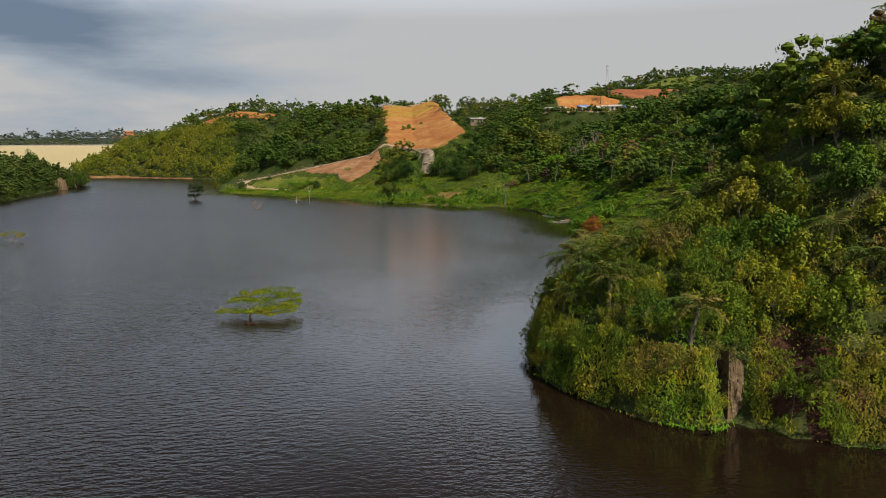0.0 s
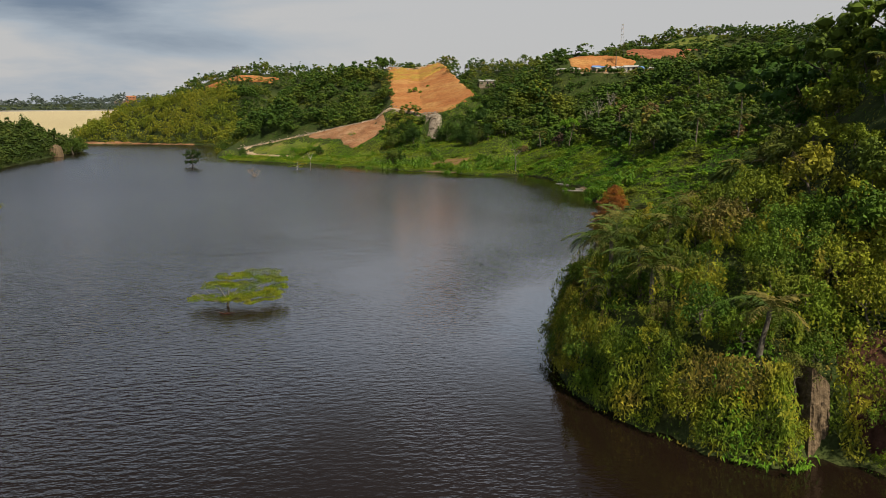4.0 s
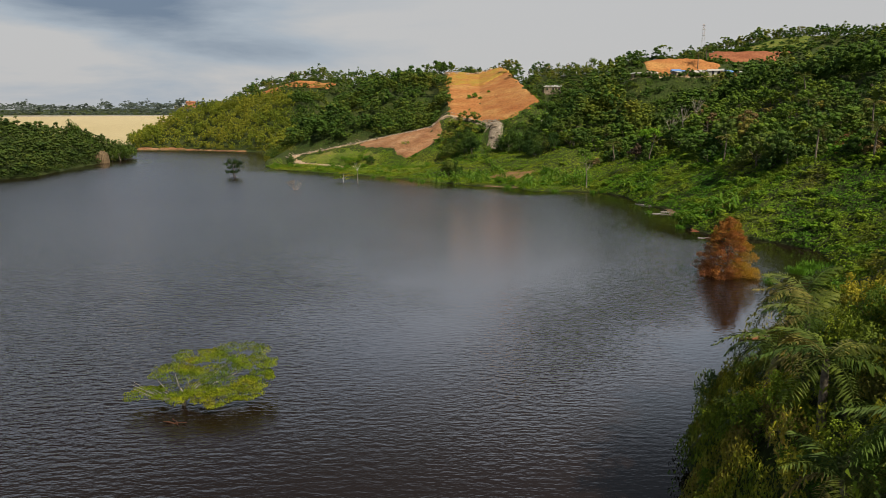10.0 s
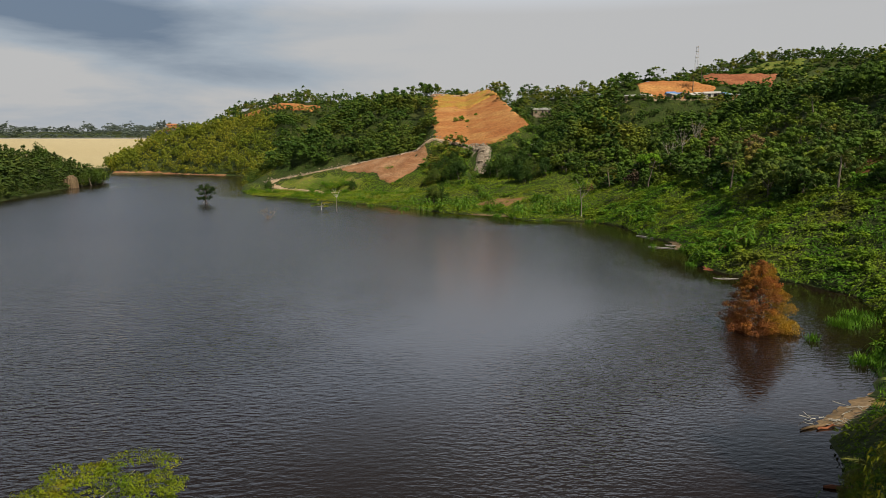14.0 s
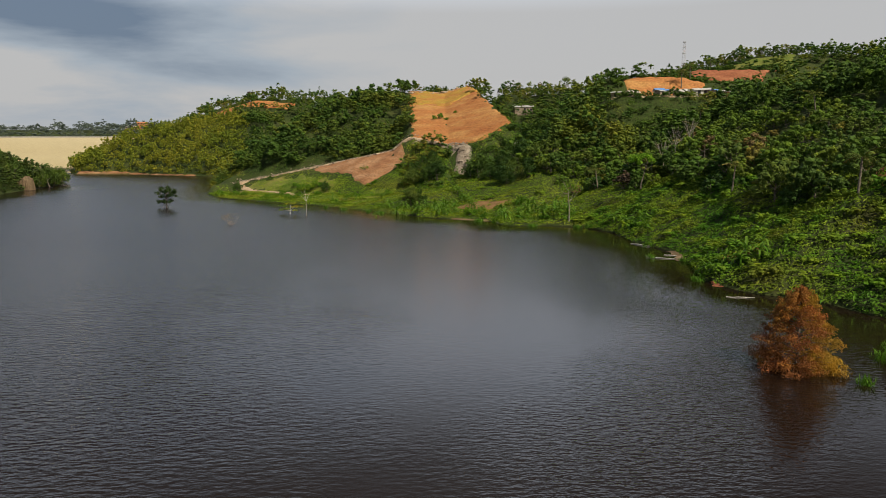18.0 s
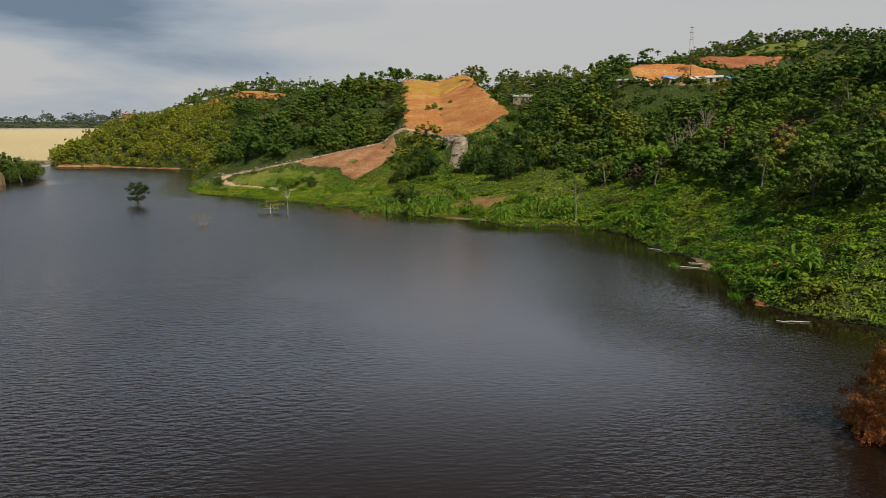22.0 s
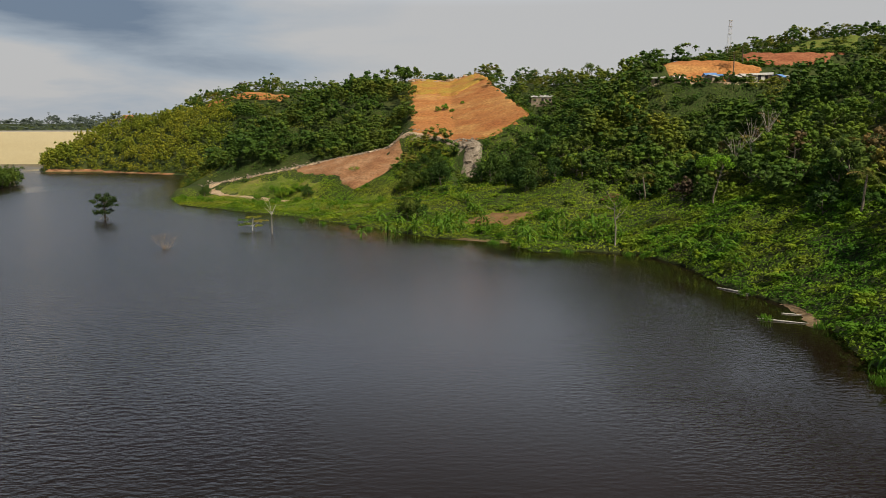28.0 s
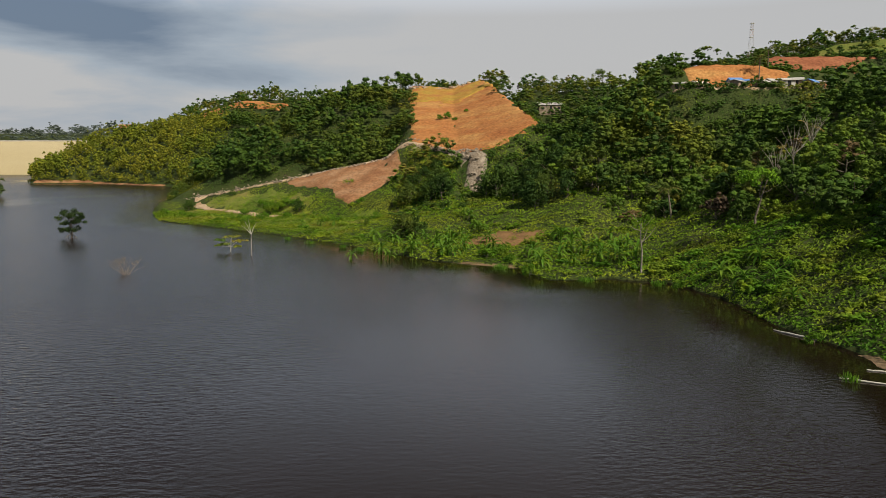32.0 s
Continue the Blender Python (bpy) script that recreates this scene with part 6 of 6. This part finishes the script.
tufts("water_plants", 51, [(39.3, 108.8, 1.6, 260), (42.6, 110.6, 1.8, 320), (38.1, 116.6, 0.7, 70), (45, 123, 2.4, 300), (48, 126, 2.6, 300), (40, 104.5, 2.2, 400), (37.5, 100.5, 2.0, 300), (44.4, 180, 0.8, 90), (40, 183.4, 0.8, 60),
                           (40.4, 162, 1.2, 110), (-24, 275, 1.2, 90), (-16, 268.5, 1.0, 80), (-12, 264, 1.2, 90), (-30, 282, 1.0, 60), (14, 243, 1.6, 160), (26, 231.5, 1.4, 120), (36, 228, 1.2, 120)],
      "bright green water plants growing in the shallows")


# ---- buildings and mast ----
m_brick = mottled("orange_brick", [(0.3, (0.40, 0.15, 0.07)), (0.7, (0.52, 0.22, 0.11))], 0.4, 8.0, 0.9, 0.3, 0.02)
m_tin = mottled("weathered_tin", [(0.3, (0.34, 0.33, 0.31)), (0.7, (0.55, 0.54, 0.52))], 0.8, 9.0, 0.5, 0.3, 0.02)
m_blue = mottled("blue_sheet", [(0.3, (0.10, 0.22, 0.52)), (0.7, (0.16, 0.32, 0.66))], 0.8, 9.0, 0.5, 0.3, 0.02)
m_white = mottled("white_sheet", [(0.3, (0.40, 0.38, 0.35)), (0.7, (0.62, 0.60, 0.56))], 0.8, 9.0, 0.5, 0.3, 0.02)
m_board = mottled("grey_boards", [(0.3, (0.20, 0.15, 0.11)), (0.7, (0.36, 0.29, 0.22))], 0.8, 9.0, 0.9, 0.4, 0.02)
m_dark, _, _, _b = material("dark_opening", 0.4)
_b.inputs["Base Color"].default_value = (0.02, 0.02, 0.022, 1)


def house(name, at, turn, w, d, h, rise, wall_mat, roof_mat, label, storeys=1, group=""):
    """A gabled house: four walls, two roof slopes, door, windows with frame and sill."""
    root = tagged(new(name), label, "house", group)
    root.matrix_basis = pose(*at, 0, 0, turn)
    for x0, x1, y0, y1 in ((-w / 2, w / 2, -d / 2, -d / 2 + 0.2), (-w / 2, w / 2, d / 2 - 0.2, d / 2), (-w / 2, -w / 2 + 0.2, -d / 2 + 0.2, d / 2 - 0.2), (w / 2 - 0.2, w / 2, -d / 2 + 0.2, d / 2 - 0.2)):
        bm = bmesh.new()
        box(bm, x0, x1, y0, y1, -1.2, h)
        part("wall", bm, wall_mat, root)
    for side in (-1, 1):
        bm = bmesh.new()
        o = 0.4
        pts = [(-w / 2 - o, side * (d / 2 + o), h - rise * o / (d / 2)), (w / 2 + o, side * (d / 2 + o), h - rise * o / (d / 2)), (w / 2 + o, 0, h + rise), (-w / 2 - o, 0, h + rise)]
        lo, hi = [bm.verts.new(p) for p in pts], [bm.verts.new((p[0], p[1], p[2] + 0.12)) for p in pts]
        bm.faces.new(hi if side < 0 else hi[::-1])
        bm.faces.new(lo[::-1] if side < 0 else lo)
        for k in range(4):
            bm.faces.new((lo[k], lo[(k + 1) % 4], hi[(k + 1) % 4], hi[k]))
        part("roof", bm, roof_mat, root)
    bm = bmesh.new()
    for x in (-w / 2 + 0.1, w / 2 - 0.1):
        bm.faces.new([bm.verts.new(p) for p in ((x, -d / 2, h), (x, d / 2, h), (x, 0, h + rise))])
    part("gable", bm, wall_mat, root)
    bm = bmesh.new()
    box(bm, -0.45, 0.45, -d / 2 - 0.04, -d / 2 + 0.02, 0, min(2.05, h - 0.15))
    part("door", bm, m_dark, root)
    for s_ in range(storeys):
        for k in range(max(1, int(w / 3))):
            x = -w / 2 + (k + 0.5) * w / max(1, int(w / 3))
            if s_ == 0 and abs(x) < 1.0:
                x += 1.5
            z0 = 0.9 + s_ * 2.8
            if z0 + 0.9 > h or abs(x) > w / 2 - 0.5:
                continue
            bm = bmesh.new()
            box(bm, x - 0.45, x + 0.45, -d / 2 - 0.03, -d / 2 + 0.02, z0, z0 + 0.9)
            win = part("window", bm, m_dark, root)
            bm = bmesh.new()
            box(bm, x - 0.55, x + 0.55, -d / 2 - 0.12, -d / 2 - 0.03, z0 - 0.1, z0)
            part("sill", bm, m_white, win)
    return root


gz = float(land([-278], [783])[0][0])
house("brick_house", (-278, 783, gz + 0.8), 10, 9, 7, 5.0, 1.0, m_brick, m_brick, "two-storey orange brick house on the distant ridge", 2)
house("long_shed", (-290, 786, gz + 0.3), 10, 11, 5, 2.2, 0.9, m_board, m_tin, "long low pale shed beside the brick house")

SHACKS = ((68, 325, 5, m_tin, m_board), (74, 327, 5.5, m_white, m_board), (82, 322, 4, m_blue, m_white), (85.5, 325, 3.4, m_blue, m_board), (88, 319, 5, m_white, m_board), (92, 322, 4.2, m_tin, m_board),
          (95, 319.5, 4.4, m_white, m_white), (98.5, 322, 4, m_tin, m_board), (101.5, 320.5, 4.6, m_blue, m_board), (105, 322.5, 4, m_tin, m_brick), (90, 326, 3.6, m_tin, m_board), (97, 326, 4, m_white, m_board),
          (81, 317.5, 4.5, m_tin, m_board))
for k, (x, y, w, roof, wall) in enumerate(SHACKS):
    colour = {m_blue: "blue", m_white: "white", m_tin: "grey tin"}[roof]
    house("shack", (x, y, float(land([x], [y])[0][0]) + 0.35), (k * 67) % 90 - 45, w * 0.72, 2.3 + 0.4 * (k % 3), 1.5 + 0.25 * (k % 4), 0.35 + 0.2 * (k % 3), wall, roof, "small shack with a %s roof in the hilltop yard" % colour, 1, "shacks in the hilltop yard")
house("roadside_hut", (31.5, 325, float(land([31.5], [325])[0][0]) + 0.35), 25, 2.2, 1.8, 1.5, 0.4, m_board, m_white, "small hut with a white roof at the edge of the cut")
house("hill_shed", (44, 402, float(land([44], [402])[0][0]) + 0.2), 8, 9, 4, 2.6, 0.8, m_board, m_tin, "low tin-roofed shed among the hill trees")

mast = tagged(new("radio_mast"), "slim red and white lattice mast on the skyline", "mast")
mast.matrix_basis = pose(110.5, 383, float(land([110.5], [383])[0][0]))
MH = 62.5 - float(land([110.5], [383])[0][0])
# red paled and legs white: haze over the mast put into its colours
m_red = mottled("haze_paled_red_paint", [(0.3, (0.50, 0.26, 0.22)), (0.7, (0.58, 0.32, 0.28))], 1.0, 9.0, 0.6, 0.1, 0.01)
for k in range(4):
    cx, cy = (-1, 1)[k % 2], (-1, 1)[k // 2]
    limb("leg", [(cx * 1.2, cy * 1.2, -0.5), (cx * 0.7, cy * 0.7, MH * 0.5), (cx * 0.3, cy * 0.3, MH)], [0.035, 0.03, 0.025], m_white, mast)
for k in range(12):
    z0, z1 = MH * k / 12, MH * (k + 1) / 12
    r0, r1 = 1.2 - 0.9 * k / 12, 1.2 - 0.9 * (k + 1) / 12
    for j in range(4):
        c0 = ((-1, -1), (1, -1), (1, 1), (-1, 1))[j]
        c1 = ((-1, -1), (1, -1), (1, 1), (-1, 1))[(j + 1) % 4]
        limb("brace", [(c0[0] * r0, c0[1] * r0, z0), (c1[0] * r1, c1[1] * r1, z1)], [0.016, 0.016], m_red if (k // 3) % 2 else m_white, mast)
for z in (MH * 0.72, MH * 0.86, MH * 0.97):
    bm = bmesh.new()
    box(bm, -0.55, 0.55, -0.55, 0.55, z, z + 0.2)
    part("platform", bm, m_tin, mast)
